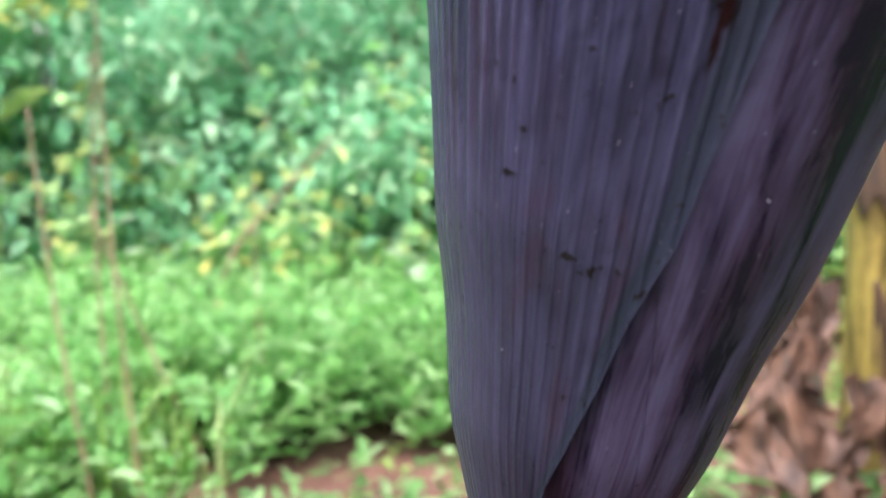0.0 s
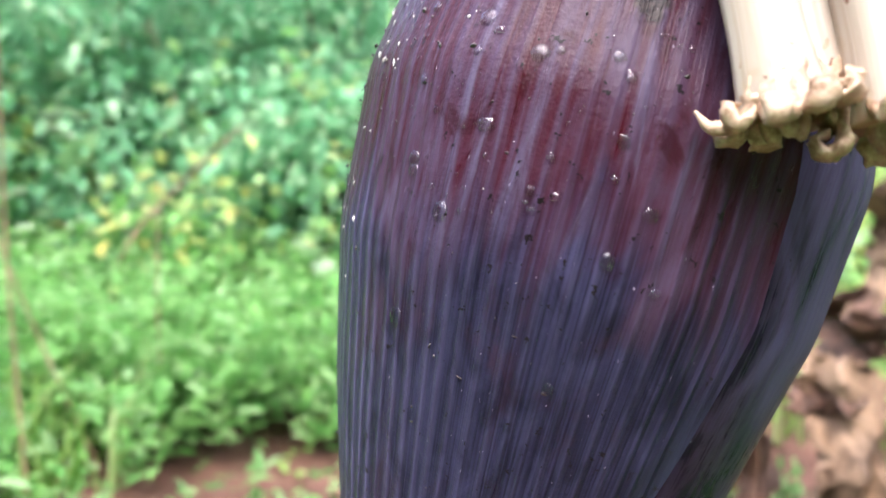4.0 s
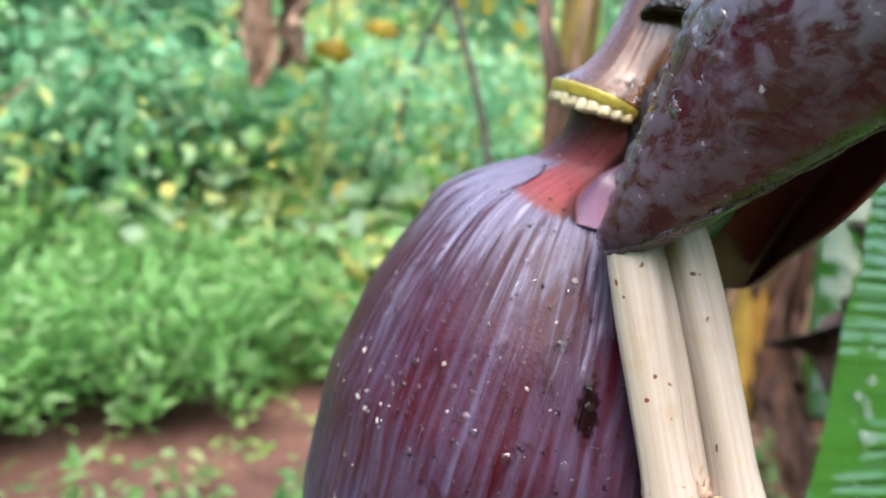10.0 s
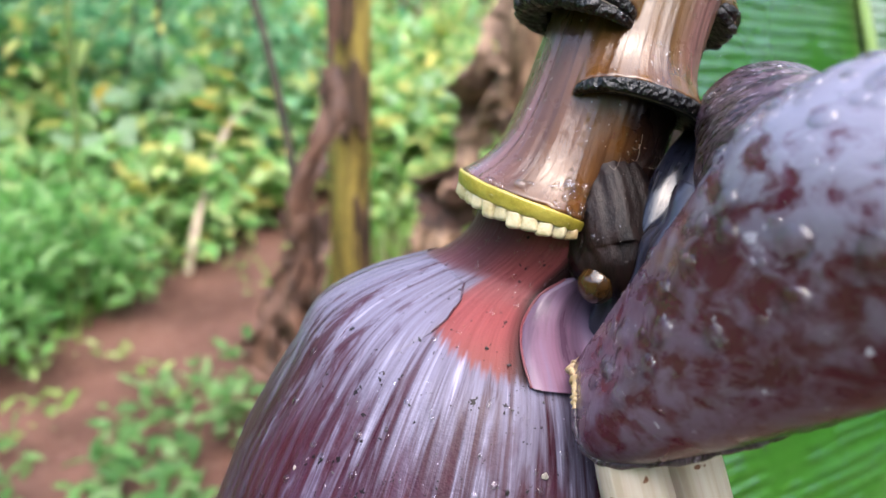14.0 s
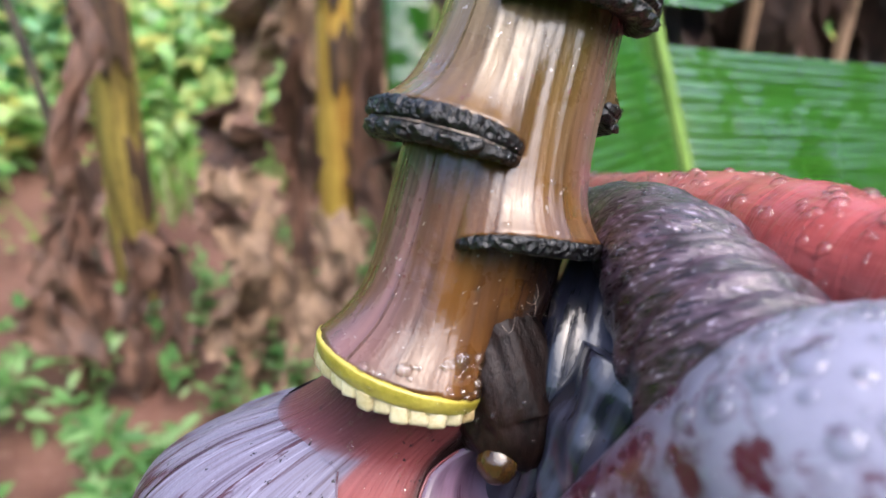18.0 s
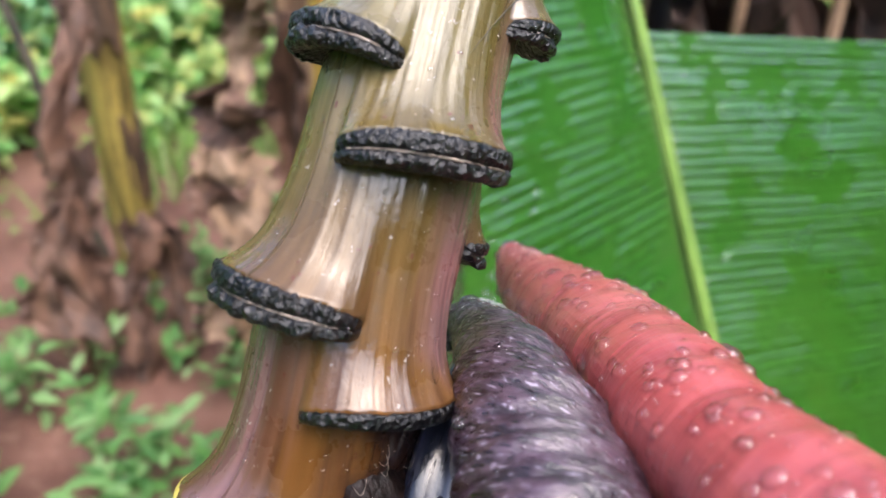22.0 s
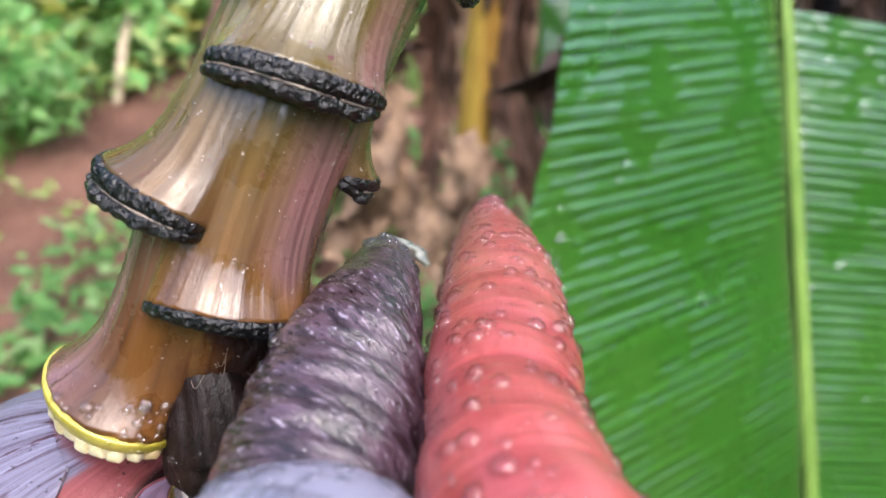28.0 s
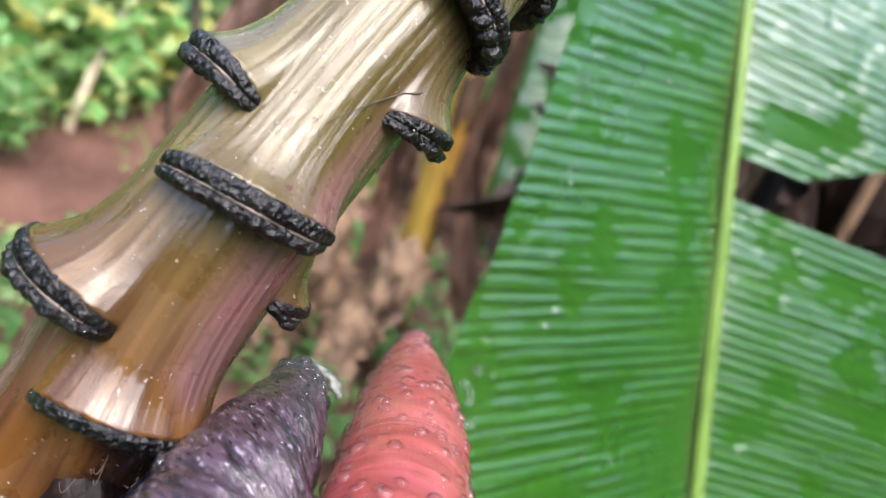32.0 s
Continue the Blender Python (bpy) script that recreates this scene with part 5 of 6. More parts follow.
drops_on(parts["rachis"][0], 520, 0.00012, 0.0006, 4, "fine rain drops on the flower stalk", lambda c, n: (n[:, 1] < 0.3) & (c[:, 2] < 0.80), 3.0)
drops_on(parts["bud_bract"][0], 420, 0.0002, 0.0010, 5, "small rain drops on the purple bud", lambda c, n: (n[:, 1] < 0.2) & (c[:, 2] > 0.64), 3.5, 0.5)
drops_on(parts["bud_bract"][0], 14, 0.0009, 0.0018, 6, "larger rain drops on the purple bud", lambda c, n: (n[:, 1] < -0.5) & (c[:, 2] > 0.60) & (c[:, 2] < 0.70), 1.0, 0.42)
drops_on(parts["bract_base"][0], 40, 0.0002, 0.0009, 8, "rain drops on the slate grey bract base", lambda c, n: n[:, 0] < 0.4, 2.0)
drops_on(stalk_foot, 90, 0.0002, 0.0007, 7, "fine rain drops glinting on the brown stalk foot", lambda c, n: n[:, 0] < 0.3, 2.0)
drops_on(parts["bract_scar"], 420, 0.00015, 0.00055, 9, "tiny rain drops glinting on the black scars", lambda c, n: (n[:, 1] < 0.4) & (c[:, 2] < 0.84), 2.0)
drops_on(parts["cut_collar"], 16, 0.0002, 0.0006, 10, "tiny rain drops on the cut collar", lambda c, n: n[:, 1] < 0, 2.0)
drops_on(parts["rachis"][0], 46, 0.0005, 0.0014, 11, "wet beads pooling on the flare above the collar", lambda c, n: (n[:, 1] < 0.2) & (c[:, 2] < 0.738) & (c[:, 2] > 0.727) & (n[:, 2] > 0.15), 2.0)
drops_on(parts["rolled_bract"][0], 26, 0.0006, 0.0017, 12, "rain drops gathered at the tip of the rolled bract", lambda c, n: (c[:, 0] > 0.0485) & (n[:, 2] > -0.4), 1.5)
drops_on(parts["red_bract"][0], 30, 0.0009, 0.0020, 13, "large rain drops on the near end of the red bract", lambda c, n: (n[:, 2] > 0.0) & (c[:, 0] < 0.075), 2.0)


# crumbs of dark grit and pale flakes clinging to the bud
rng = np.random.default_rng(31)


def crumbs(places, normals, radii, flat, seed, material, label):
    base = np.array([(1, 0, 0), (0.4, 0.9, 0), (-0.7, 0.6, 0), (-0.8, -0.5, 0), (0.3, -0.9, 0), (0.1, 0.1, 1), (0, 0, -0.8)], float)
    face = [(i, (i + 1) % 5, 5) for i in range(5)] + [((i + 1) % 5, i, 6) for i in range(5)]
    r2 = np.random.default_rng(seed)
    vs, fs = [], []
    for i, (q, nn, r) in enumerate(zip(places, normals, radii)):
        spin = Matrix.Rotation(r2.uniform(0, 6.28), 3, "Z")
        m3 = np.array(Vector(nn).normalized().to_track_quat("Z", "Y").to_matrix() @ spin)
        vs.append((base * r2.uniform(0.6, 1.3, base.shape) * np.array([1, r2.uniform(0.35, 1.0), flat]) * r) @ m3.T + q)
        fs += [tuple(x + 7 * i for x in f) for f in face]
    return tagged(new("debris", mesh_of("debris", np.concatenate(vs), fs, material, smooth=False)), label, "debris", kind="stuff")


def on_bud(s, phi):
    c = bud_place(s, phi, 0.0002)
    return c, c - bud_place(s, phi, -0.01)


GRIT = plain_material("dark_grit", (0.006, 0.004, 0.004), (0.022, 0.013, 0.011), 900, 0.5, 0.0002, 0.3)
FLAKE = plain_material("pale_flake", (0.22, 0.19, 0.16), (0.46, 0.44, 0.42), 700, 0.5, 0.0002, 0.3)
q, a = rng.uniform(-0.06, 0.098, 300), rng.uniform(-182, -95, 300)
keep = rng.uniform(0, 1, 300) < 0.35 + 0.65 * smoothstep(q, 0.0, 0.03)
crumbs(*on_bud(q[keep], a[keep]), 0.00018 + 0.00045 * rng.uniform(0, 1, keep.sum()) ** 3, 0.6, 1, GRIT, "dark grit crumbs clinging to the bud")
q = np.concatenate([rng.normal(0.045, 0.007, 26), rng.normal(0.017, 0.006, 9), rng.uniform(0.0, 0.09, 14)])
a = np.concatenate([rng.normal(-153, 5.5, 26), rng.normal(-156, 3, 9), rng.uniform(-175, -105, 14)])
crumbs(*on_bud(q, a), 0.00022 + 0.0008 * rng.uniform(0, 1, 49) ** 4, 0.3, 2, FLAKE, "pale flakes stuck to the wet bud")
q, a = np.array([0.0630, 0.0590, 0.0684, -0.0004]), np.array([-105.6, -104.4, -113.6, -104.0])
v, f = bead_data(rng, *on_bud(q, a), np.array([0.0008, 0.0011, 0.0013, 0.0010]), 0.4)
tagged(new("rain_drops", mesh_of("rain_drops", v, f, WATER)), "wet sap drops on the purple bud", "water drops", kind="stuff")


# ---- the large banana leaf behind ----
def leaf_y(x, z):
    y = 0.15 + 0.4 * (z - 0.64)
    return y - 0.55 * np.clip(x - 0.5, 0, 9) + 0.05 * np.clip(0.5 - x, 0, 9)


def blade(name, z0, z1, left, right, rows, cols, parent, label):
    """Part of the blade between heights, its margins x as functions of height; a soft ripple runs along the side veins."""
    z = np.linspace(z0, z1, rows)[:, None] * np.ones((1, cols))
    k = np.linspace(0, 1, cols)[None] * np.ones((rows, 1))
    x = left(z) + (right(z) - left(z)) * k
    rise = np.where(x < 0.5, -0.05, -0.12) * (x - 0.5)
    y = leaf_y(x, z - 0.07 * np.clip(0.5 - x, 0, 9)) + 0.00022 * np.sin(z * 330 + 2.0 * np.sin(x * 9) + 14 * np.abs(x - 0.5)) * (0.6 + 0.4 * np.sin(z * 47 + x * 5)) + 0.0003 * np.sin(z * 140 + 1.0) + 0.002 * np.sin(z * 31 + x * 8)
    v = np.stack([x, y, z + rise], -1)
    uv = np.stack([x - 0.5, z], -1)
    ob = thick(piece(name, mesh_of(name, v.reshape(-1, 3), grid_faces(rows, cols), BIG_LEAF, uv.reshape(-1, 2)), parent, label), 0.0004)
    ob.modifiers["thickness"].use_rim = False
    return ob


leaf = thing("banana_leaf", "large glossy green banana leaf with pale midrib, wet and torn", "leaf", at=(0.42, -0.14, 0))
leaf.matrix_world = Matrix.Identity(4)
LZ = [0.10, 0.30, 0.50, 0.555, 0.593, 0.616, 0.64, 0.666, 0.70, 0.728, 0.787, 0.87, 1.0, 1.15]
LX = [0.30, 0.16, 0.185, 0.215, 0.238, 0.248, 0.257, 0.272, 0.284, 0.298, 0.322, 0.36, 0.41, 0.49]
LZ = [z - 0.05 * (0.5 - x) for z, x in zip(LZ, LX)]
blade("blade_half", 0.12, 1.15, lambda z: np.interp(z, LZ, LX), lambda z: 0.5 + 0 * z, 420, 60, leaf, "left half of the leaf blade")
blade("blade_half", 0.08, 0.705, lambda z: 0.5 + 0 * z, lambda z: np.interp(z, [0.08, 0.3, 0.69, 0.71], [0.66, 0.84, 0.86, 0.80]), 260, 60, leaf, "lower half of the blade below the tear")
blade("blade_half", 0.735, 1.15, lambda z: 0.5 + 0 * z, lambda z: np.interp(z, [0.735, 0.80, 0.95, 1.15], [0.56, 0.70, 0.72, 0.52]), 170, 50, leaf, "upper torn lobe of the blade")
zs = np.linspace(0.0, 1.15, 30)
vv, ff, uu = tube([(0.5, float(leaf_y(np.array(0.5), np.array(q))) - 0.004, q, 0.009 - 0.005 * q, 0.006 - 0.003 * q) for q in zs], 60, 12)
piece("midrib", mesh_of("midrib", vv, ff, MIDRIB, uu), leaf, "pale green midrib")


# rain drops gathered along the blade's free margin
rng = np.random.default_rng(77)
z = np.concatenate([rng.uniform(0.54, 0.90, 60), rng.uniform(0.50, 1.0, 60)])
inset = np.concatenate([rng.normal(0.032, 0.006, 60), rng.uniform(0.01, 0.20, 60)])
x = np.interp(z, LZ, LX) + inset + 0.01 * np.sin(z * 40)
c = np.stack([x, leaf_y(x, z - 0.07 * np.clip(0.5 - x, 0, 9)) - 0.0022, z - 0.05 * (x - 0.5)], 1)
v, f = bead_data(rng, c, np.tile([0.0, -0.93, 0.37], (120, 1)), 0.0009 + 0.0022 * rng.uniform(0, 1, 120) ** 2)
tagged(new("rain_drops", mesh_of("rain_drops", v, f, WATER)), "large rain drops along the leaf margin", "water drops", kind="stuff")


# ---- ground ----
gx = np.concatenate([np.linspace(-40, -4, 12), np.linspace(-3.8, 5.8, 161), np.linspace(6, 40, 12)])
gy = np.concatenate([np.linspace(-40, -3, 10), np.linspace(-2.8, 6.8, 161), np.linspace(7, 60, 12)])
vx, vy = np.meshgrid(gx, gy)


def ground_z(x, y):
    near = np.clip(1 - (np.hypot(x, y - 1) / 7.0), 0, 1)
    bumps = 0.02 * np.sin(x * 2.3 + 1.1 * np.sin(y * 1.7)) + 0.015 * np.sin(y * 3.1 + x * 1.3) + 0.008 * np.sin(x * 9) * np.sin(y * 8) + 0.005 * np.sin(x * 23 + 2) * np.sin(y * 19)
    return bumps * near + 0.24 * np.clip(y - 2.2, 0, 4)


me = mesh_of("ground", np.stack([vx, vy, ground_z(vx, vy)], -1).reshape(-1, 3), grid_faces(len(gy), len(gx)), EARTH)
tagged(new("ground", me), "damp reddish brown earth, bare along a path", "ground", kind="structure")


def path_bare(x, y):
    """How bare the earth is: a trodden path that runs across and bends away behind the banana stems."""
    mid = 1.30 + 0.9 * np.clip(x + 0.05, 0, 3) ** 1.15
    d = np.abs(y - mid) / (0.17 + 0.10 * np.clip(x + 0.4, 0, 1))
    return np.clip(1.5 - d, 0, 1)


# ---- young banana plants with hanging dry leaves ----
def dry_strip(top, foot, width, seed, folds=1.3, bulge=0.03):
    """A crumpled hanging leaf: papery, pleated lengthwise, ragged at its edges."""
    n, m = 30, 15
    rng = np.random.default_rng(seed)
    t = np.linspace(0, 1, n)[:, None] * np.ones((1, m))
    k = np.linspace(-1, 1, m)[None] * np.ones((n, 1))
    a = rng.uniform(-0.9, 0.9) - 0.7 + 1.6 * (t - 0.5) * rng.uniform(-1, 1)
    w = width * (0.25 + 0.95 * np.sin(np.pi * np.clip(t * 0.85 + 0.06, 0, 1)) ** 0.7) * (1 + 0.30 * np.sin(8 * t + seed))
    ragged = 1 + np.where(np.abs(k) > 0.8, rng.normal(0, 0.22, (n, m)), 0)
    top, foot = np.array(top), np.array(foot)
    c = top + (foot - top) * t[..., None]
    c[..., 0] += bulge * np.sin(5 * t + seed) * np.sin(np.pi * t)
    c[..., 1] += bulge * np.cos(4 * t + 2 * seed) * np.sin(np.pi * t)
    fold = (np.abs((k * folds + 0.9 * np.sin(4 * t + seed)) % 2 - 1) - 0.5) * 0.9 * w
    crush = np.array([[noise.noise(Vector((q * 4.5 + seed, e * 1.3, seed * 1.7))) + 0.35 * noise.noise(Vector((q * 11, e * 3.2 + seed, 3.0))) for e in k[0]] for q in t[:, 0]]) * width * 0.8
    v = c.copy()
    v[..., 0] += k * w * ragged * np.cos(a) - (fold + crush) * np.sin(a)
    v[..., 1] += k * w * ragged * np.sin(a) + (fold + crush) * np.cos(a)
    v[..., 2] += rng.normal(0, 0.05, (n, m)) * width + 0.35 * crush + 0.25 * np.abs(k) * w * np.sin(6 * t + seed)
    return mesh_of("dry_leaf", v.reshape(-1, 3), grid_faces(n, m), DRY if seed % 3 else DRY_DARK, smooth=False)


def banana_stem(x, y, top, r, lean, label, strips, skin):
    base = float(ground_z(np.array(x), np.array(y)))
    p = thing("banana_plant", label, "banana plant", "young banana plants")
    p.location = (x, y, base)
    inv = Matrix.Translation((-x, -y, -base))

    def part_of(name, me, label=""):
        ob = piece(name, me, p, label)
        ob.matrix_parent_inverse = inv
        return ob

    v, f, uv = tube([(x, y, base - 0.02, r * 1.25), (x + lean[0] * 0.2, y + lean[1] * 0.2, base + 0.25 * top, r * 1.05), (x + lean[0] * 0.6, y + lean[1] * 0.6, base + 0.6 * top, r), (x + lean[0], y + lean[1], base + top, r * 0.8)], 50, 22,
                    shape=lambda t, a: 1 + 0.08 * np.sin(3 * a + 5 * t) + 0.05 * np.sin(7 * a + 9 * t))
    part_of("pseudostem", mesh_of("pseudostem", v, f, skin, uv), "ochre banana stem streaked brown")
    for h0, h1, ang in ((0.30, 0.37, -1.9), (0.40, 0.50, -2.6), (0.14, 0.22, -1.2)):
        rows = 14
        aa = np.linspace(ang - 0.75, ang + 0.75, 16)
        hh = np.linspace(h0, h1, rows)
        vv = np.array([[(x + lean[0] * h + (r * (1.10 + 0.06 * np.sin(5 * b + 40 * h))) * np.cos(b), y + lean[1] * h + (r * (1.10 + 0.06 * np.sin(5 * b + 40 * h))) * np.sin(b), base + top * h + 0.02 * np.sin(6 * b)) for b in aa] for h in hh])
        thick(part_of("leaf_base", mesh_of("leaf_base", vv.reshape(-1, 3), grid_faces(rows, 16), TRUNK_DARK), "dark rotting leaf base"), 0.004)
    for q in strips:
        thick(part_of("dry_leaf", dry_strip(*q), "crumpled brown dry banana leaf"), 0.0015)
    return p


banana_stem(0.63, 1.24, 1.75, 0.036, (-0.04, -0.08), "young banana stem with brown hanging dead leaves", [
    ((0.565, 1.18, 1.25), (0.51, 1.12, 0.60), 0.012, 3), ((0.52, 1.12, 0.66), (0.46, 1.06, 0.28), 0.026, 33), ((0.47, 1.07, 0.42), (0.44, 1.03, 0.05), 0.040, 15), ((0.53, 1.05, 0.27), (0.49, 1.00, 0.0), 0.038, 27),
    ((0.44, 1.10, 0.34), (0.40, 1.06, 0.0), 0.038, 9), ((0.58, 1.08, 0.26), (0.56, 1.02, 0.0), 0.030, 6), ((0.59, 1.17, 1.5), (0.575, 1.12, 0.85), 0.009, 4)], TRUNK)
banana_stem(1.00, 1.06, 1.6, 0.032, (-0.02, -0.03), "yellowing banana stem hung with dry leaves", [
    ((0.72, 0.92, 0.74), (0.67, 0.93, 0.46), 0.040, 11), ((0.67, 0.95, 0.50), (0.62, 0.94, 0.32), 0.050, 12), ((0.63, 0.93, 0.40), (0.62, 0.90, 0.10), 0.050, 13), ((0.68, 0.90, 0.26), (0.66, 0.86, 0.0), 0.042, 14),
    ((0.60, 0.92, 0.18), (0.57, 0.86, 0.0), 0.040, 17), ((0.70, 0.86, 0.22), (0.64, 0.78, 0.0), 0.045, 19), ((0.79, 0.93, 0.60), (0.73, 0.87, 0.10), 0.026, 18), ((0.78, 0.86, 0.30), (0.74, 0.80, 0.0), 0.040, 20),
    ((1.06, 1.02, 0.70), (1.06, 0.93, 0.05), 0.036, 21)], STRAP)
banana_stem(1.42, 1.55, 1.9, 0.045, (0.03, 0.0), "banana stem standing farther off among dry leaves", [
    ((1.30, 1.50, 1.2), (1.24, 1.46, 0.1), 0.065, 23), ((1.42, 1.45, 0.9), (1.45, 1.40, 0.05), 0.065, 25), ((1.52, 1.50, 1.3), (1.58, 1.46, 0.2), 0.058, 26)], TRUNK)
# the mother stem carries the stalk's arch and stands beside the camera's way
banana_stem(0.78, -0.38, 1.12, 0.075, (0.0, 0.0), "thick banana stem that carries the flower stalk", [((0.84, -0.33, 0.85), (0.88, -0.30, 0.1), 0.06, 31)], TRUNK)

# dead leaf hanging over the path, and brown leaf behind the torn blade
dead = thing("dead_hanging_leaf", "dark brown dead leaf hanging above the weeds", "leaf")
for q in (((0.10, 1.86, 1.30), (0.065, 1.86, 0.78), 0.035, 40), ((0.20, 1.88, 1.30), (0.17, 1.88, 0.86), 0.06, 44), ((0.13, 1.87, 1.28), (0.125, 1.87, 0.83), 0.025, 48)):
    thick(piece("dead_blade", dry_strip(*q), dead), 0.0015)
v, f, _ = tube([(0.62, 1.35, 0.0, 0.012), (0.55, 1.55, 0.8, 0.010), (0.36, 1.78, 1.32, 0.008), (0.20, 1.88, 1.34, 0.006), (0.10, 1.86, 1.29, 0.004)], 40, 8)
piece("dead_stalk", mesh_of("dead_stalk", v, f, TWIG_DARK), dead)
heap = thing("dry_leaf_heap", "brown dry banana leaves with stalks behind the torn leaf", "dry leaves")
for q in (((0.78, 0.32, 0.98), (0.84, 0.28, 0.30), 0.09, 51), ((0.92, 0.22, 0.95), (0.98, 0.16, 0.02), 0.11, 60), ((0.66, 0.40, 0.92), (0.70, 0.42, 0.30), 0.08, 54), ((1.05, 0.08, 0.95), (1.10, 0.02, 0.05), 0.11, 57), ((1.15, 0.45, 1.05), (1.2, 0.42, 0.0), 0.14, 63), ((0.85, 0.52, 1.0), (0.88, 0.5, 0.0), 0.12, 66)):
    me = dry_strip(*q)
    # the heap takes a darker brown than the other dry leaves
    me.materials[0] = DRY_BLACK
    thick(piece("dry_leaf", me, heap), 0.0015)
for k, q in enumerate(([(0.70, 0.33, 0.0, 0.008), (0.74, 0.30, 0.5, 0.007), (0.76, 0.26, 1.1, 0.005)], [(0.86, 0.24, 0.0, 0.009), (0.85, 0.22, 0.6, 0.008), (0.80, 0.20, 1.2, 0.006)], [(0.98, 0.14, 0.0, 0.009), (0.95, 0.14, 0.7, 0.008), (0.97, 0.12, 1.3, 0.006)])):
    v, f, _ = tube(q, 24, 8)
    piece("leaf_stalk", mesh_of("leaf_stalk", v, f, DRY), heap)

# upright green leaf behind the stalk
small = thing("banana_leaf", "narrow upright bright green young banana leaf", "leaf")
n, m = 60, 16
t = np.linspace(0, 1, n)[:, None] * np.ones((1, m))
k = np.linspace(-1, 1, m)[None] * np.ones((n, 1))
w = 0.075 * np.clip(np.sin(np.pi * (0.12 + 0.86 * t)), 0, 1) ** 0.7
v = np.stack([1.06 + 0.05 * t + k * w * 0.8, 0.86 + 0.04 * t - k * w * 0.55 + 0.03 * k * k, 0.25 + 1.0 * t], -1)
thick(piece("blade", mesh_of("blade", v.reshape(-1, 3), grid_faces(n, m), BIG_LEAF, np.stack([k * w, t], -1).reshape(-1, 2)), small), 0.0008)
v, f, _ = tube([(1.03, 0.87, 0.0, 0.012), (1.06, 0.862, 0.27, 0.009), (1.11, 0.895, 1.2, 0.003)], 24, 8)
piece("leaf_stalk", mesh_of("leaf_stalk", v, f, STEM_GREEN), small)


# ---- weeds, grass and shrubs ----
def scattered(rng, n, x0, x1, y0, y1, keep):
    p = np.stack([rng.uniform(x0, x1, n), rng.uniform(y0, y1, n)], 1)
    return p[rng.uniform(0, 1, n) < keep(p[:, 0], p[:, 1])]


def clump_field(rng, roots, height, per, radius, size, up, width=0.42):
    """Leaves gathered in clumps over the roots."""
    n = len(roots)
    h = height * rng.uniform(0.45, 1.2, n)
    i = np.repeat(np.arange(n), per)
    u = rng.uniform(0.08, 1, len(i)) ** 0.7
    a = rng.uniform(0, 2 * np.pi, len(i))
    r = radius * np.sqrt(rng.uniform(0, 1, len(i))) * (0.4 + 0.6 * u)
    x, y = roots[i, 0] + r * np.cos(a), roots[i, 1] + r * np.sin(a)
    return leaves(rng, np.stack([x, y, ground_z(x, y) + h[i] * u], 1), size, up, width=width)


def stuff(name, data, material, label, category):
    return tagged(new(name, mesh_of(name, *data, material, smooth=False)), label, category, kind="stuff")


rng = np.random.default_rng(11)
roots = scattered(rng, 900, -1.5, 0.45, 1.42, 2.6, lambda x, y: np.clip(1.25 - path_bare(x, y) * 1.4, 0, 1) * np.clip(1.15 - (x - 0.0) / 0.5, 0, 1))
stuff("tall_weeds", clump_field(rng, roots, 0.34, 26, 0.075, 0.052, 0.35, 0.30), WEED, "dense bright green leafy weeds", "weeds")
roots = scattered(rng, 420, -0.9, 1.3, 0.35, 1.35, lambda x, y: np.clip(0.75 - path_bare(x, y), 0, 1) * (np.hypot(x, y) > 0.35))
stuff("low_weeds", clump_field(rng, roots, 0.11, 14, 0.05, 0.040, 0.3), LOW_WEED, "low green weeds dotted over bare earth", "weeds")
roots = scattered(rng, 520, -3.4, 1.6, 2.45, 3.7, lambda x, y: np.clip(1.2 - path_bare(x, y), 0, 1))
stuff("undergrowth", clump_field(rng, roots, 0.75, 52, 0.14, 0.066, -0.5, 0.5), SHRUB, "mint green undergrowth rising behind the weeds", "weeds")
roots = scattered(rng, 200, -3.4, 2.4, 2.35, 3.4, lambda x, y: np.clip(1.1 - path_bare(x, y), 0, 1))
stuff("undergrowth", clump_field(rng, roots, 0.85, 26, 0.13, 0.066, -0.5, 0.6), SHRUB_LIGHT, "pale yellowish undergrowth", "weeds")
roots = scattered(rng, 260, -0.5, 1.6, 1.1, 2.6, lambda x, y: 0.45 * path_bare(x, y) + 0.1)
stuff("path_weeds", clump_field(rng, roots, 0.07, 8, 0.04, 0.032, 0.3), GRASS, "small pale weeds on the path", "weeds")
roots = scattered(rng, 420, 0.1, 3.2, 2.15, 4.1, lambda x, y: np.clip(1.1 - path_bare(x, y), 0, 1))
stuff("undergrowth", clump_field(rng, roots, 0.38, 46, 0.16, 0.09, -0.15, 0.62), SHRUB_LIGHT, "pale yellow-green undergrowth beyond the banana stems", "weeds")
c = scattered(rng, 560, -0.4, 2.8, 2.2, 3.8, lambda x, y: 1 - path_bare(x, y))
stuff("pale_leaves", leaves(rng, np.c_[c, ground_z(c[:, 0], c[:, 1]) + 0.34 + rng.uniform(0, 0.12, len(c))], 0.11, -0.3, width=0.75), PALE_LEAF, "pale wet leaves catching the sky", "leaves")
c = scattered(rng, 70, 0.1, 2.6, 2.2, 3.8, lambda x, y: 1 - path_bare(x, y))
stuff("yellow_leaves", leaves(rng, np.c_[c, ground_z(c[:, 0], c[:, 1]) + 0.33 + rng.uniform(0, 0.2, len(c))], 0.09, -0.4, width=0.8), YELLOW_LEAF, "yellowing leaves dotted over the undergrowth", "leaves")
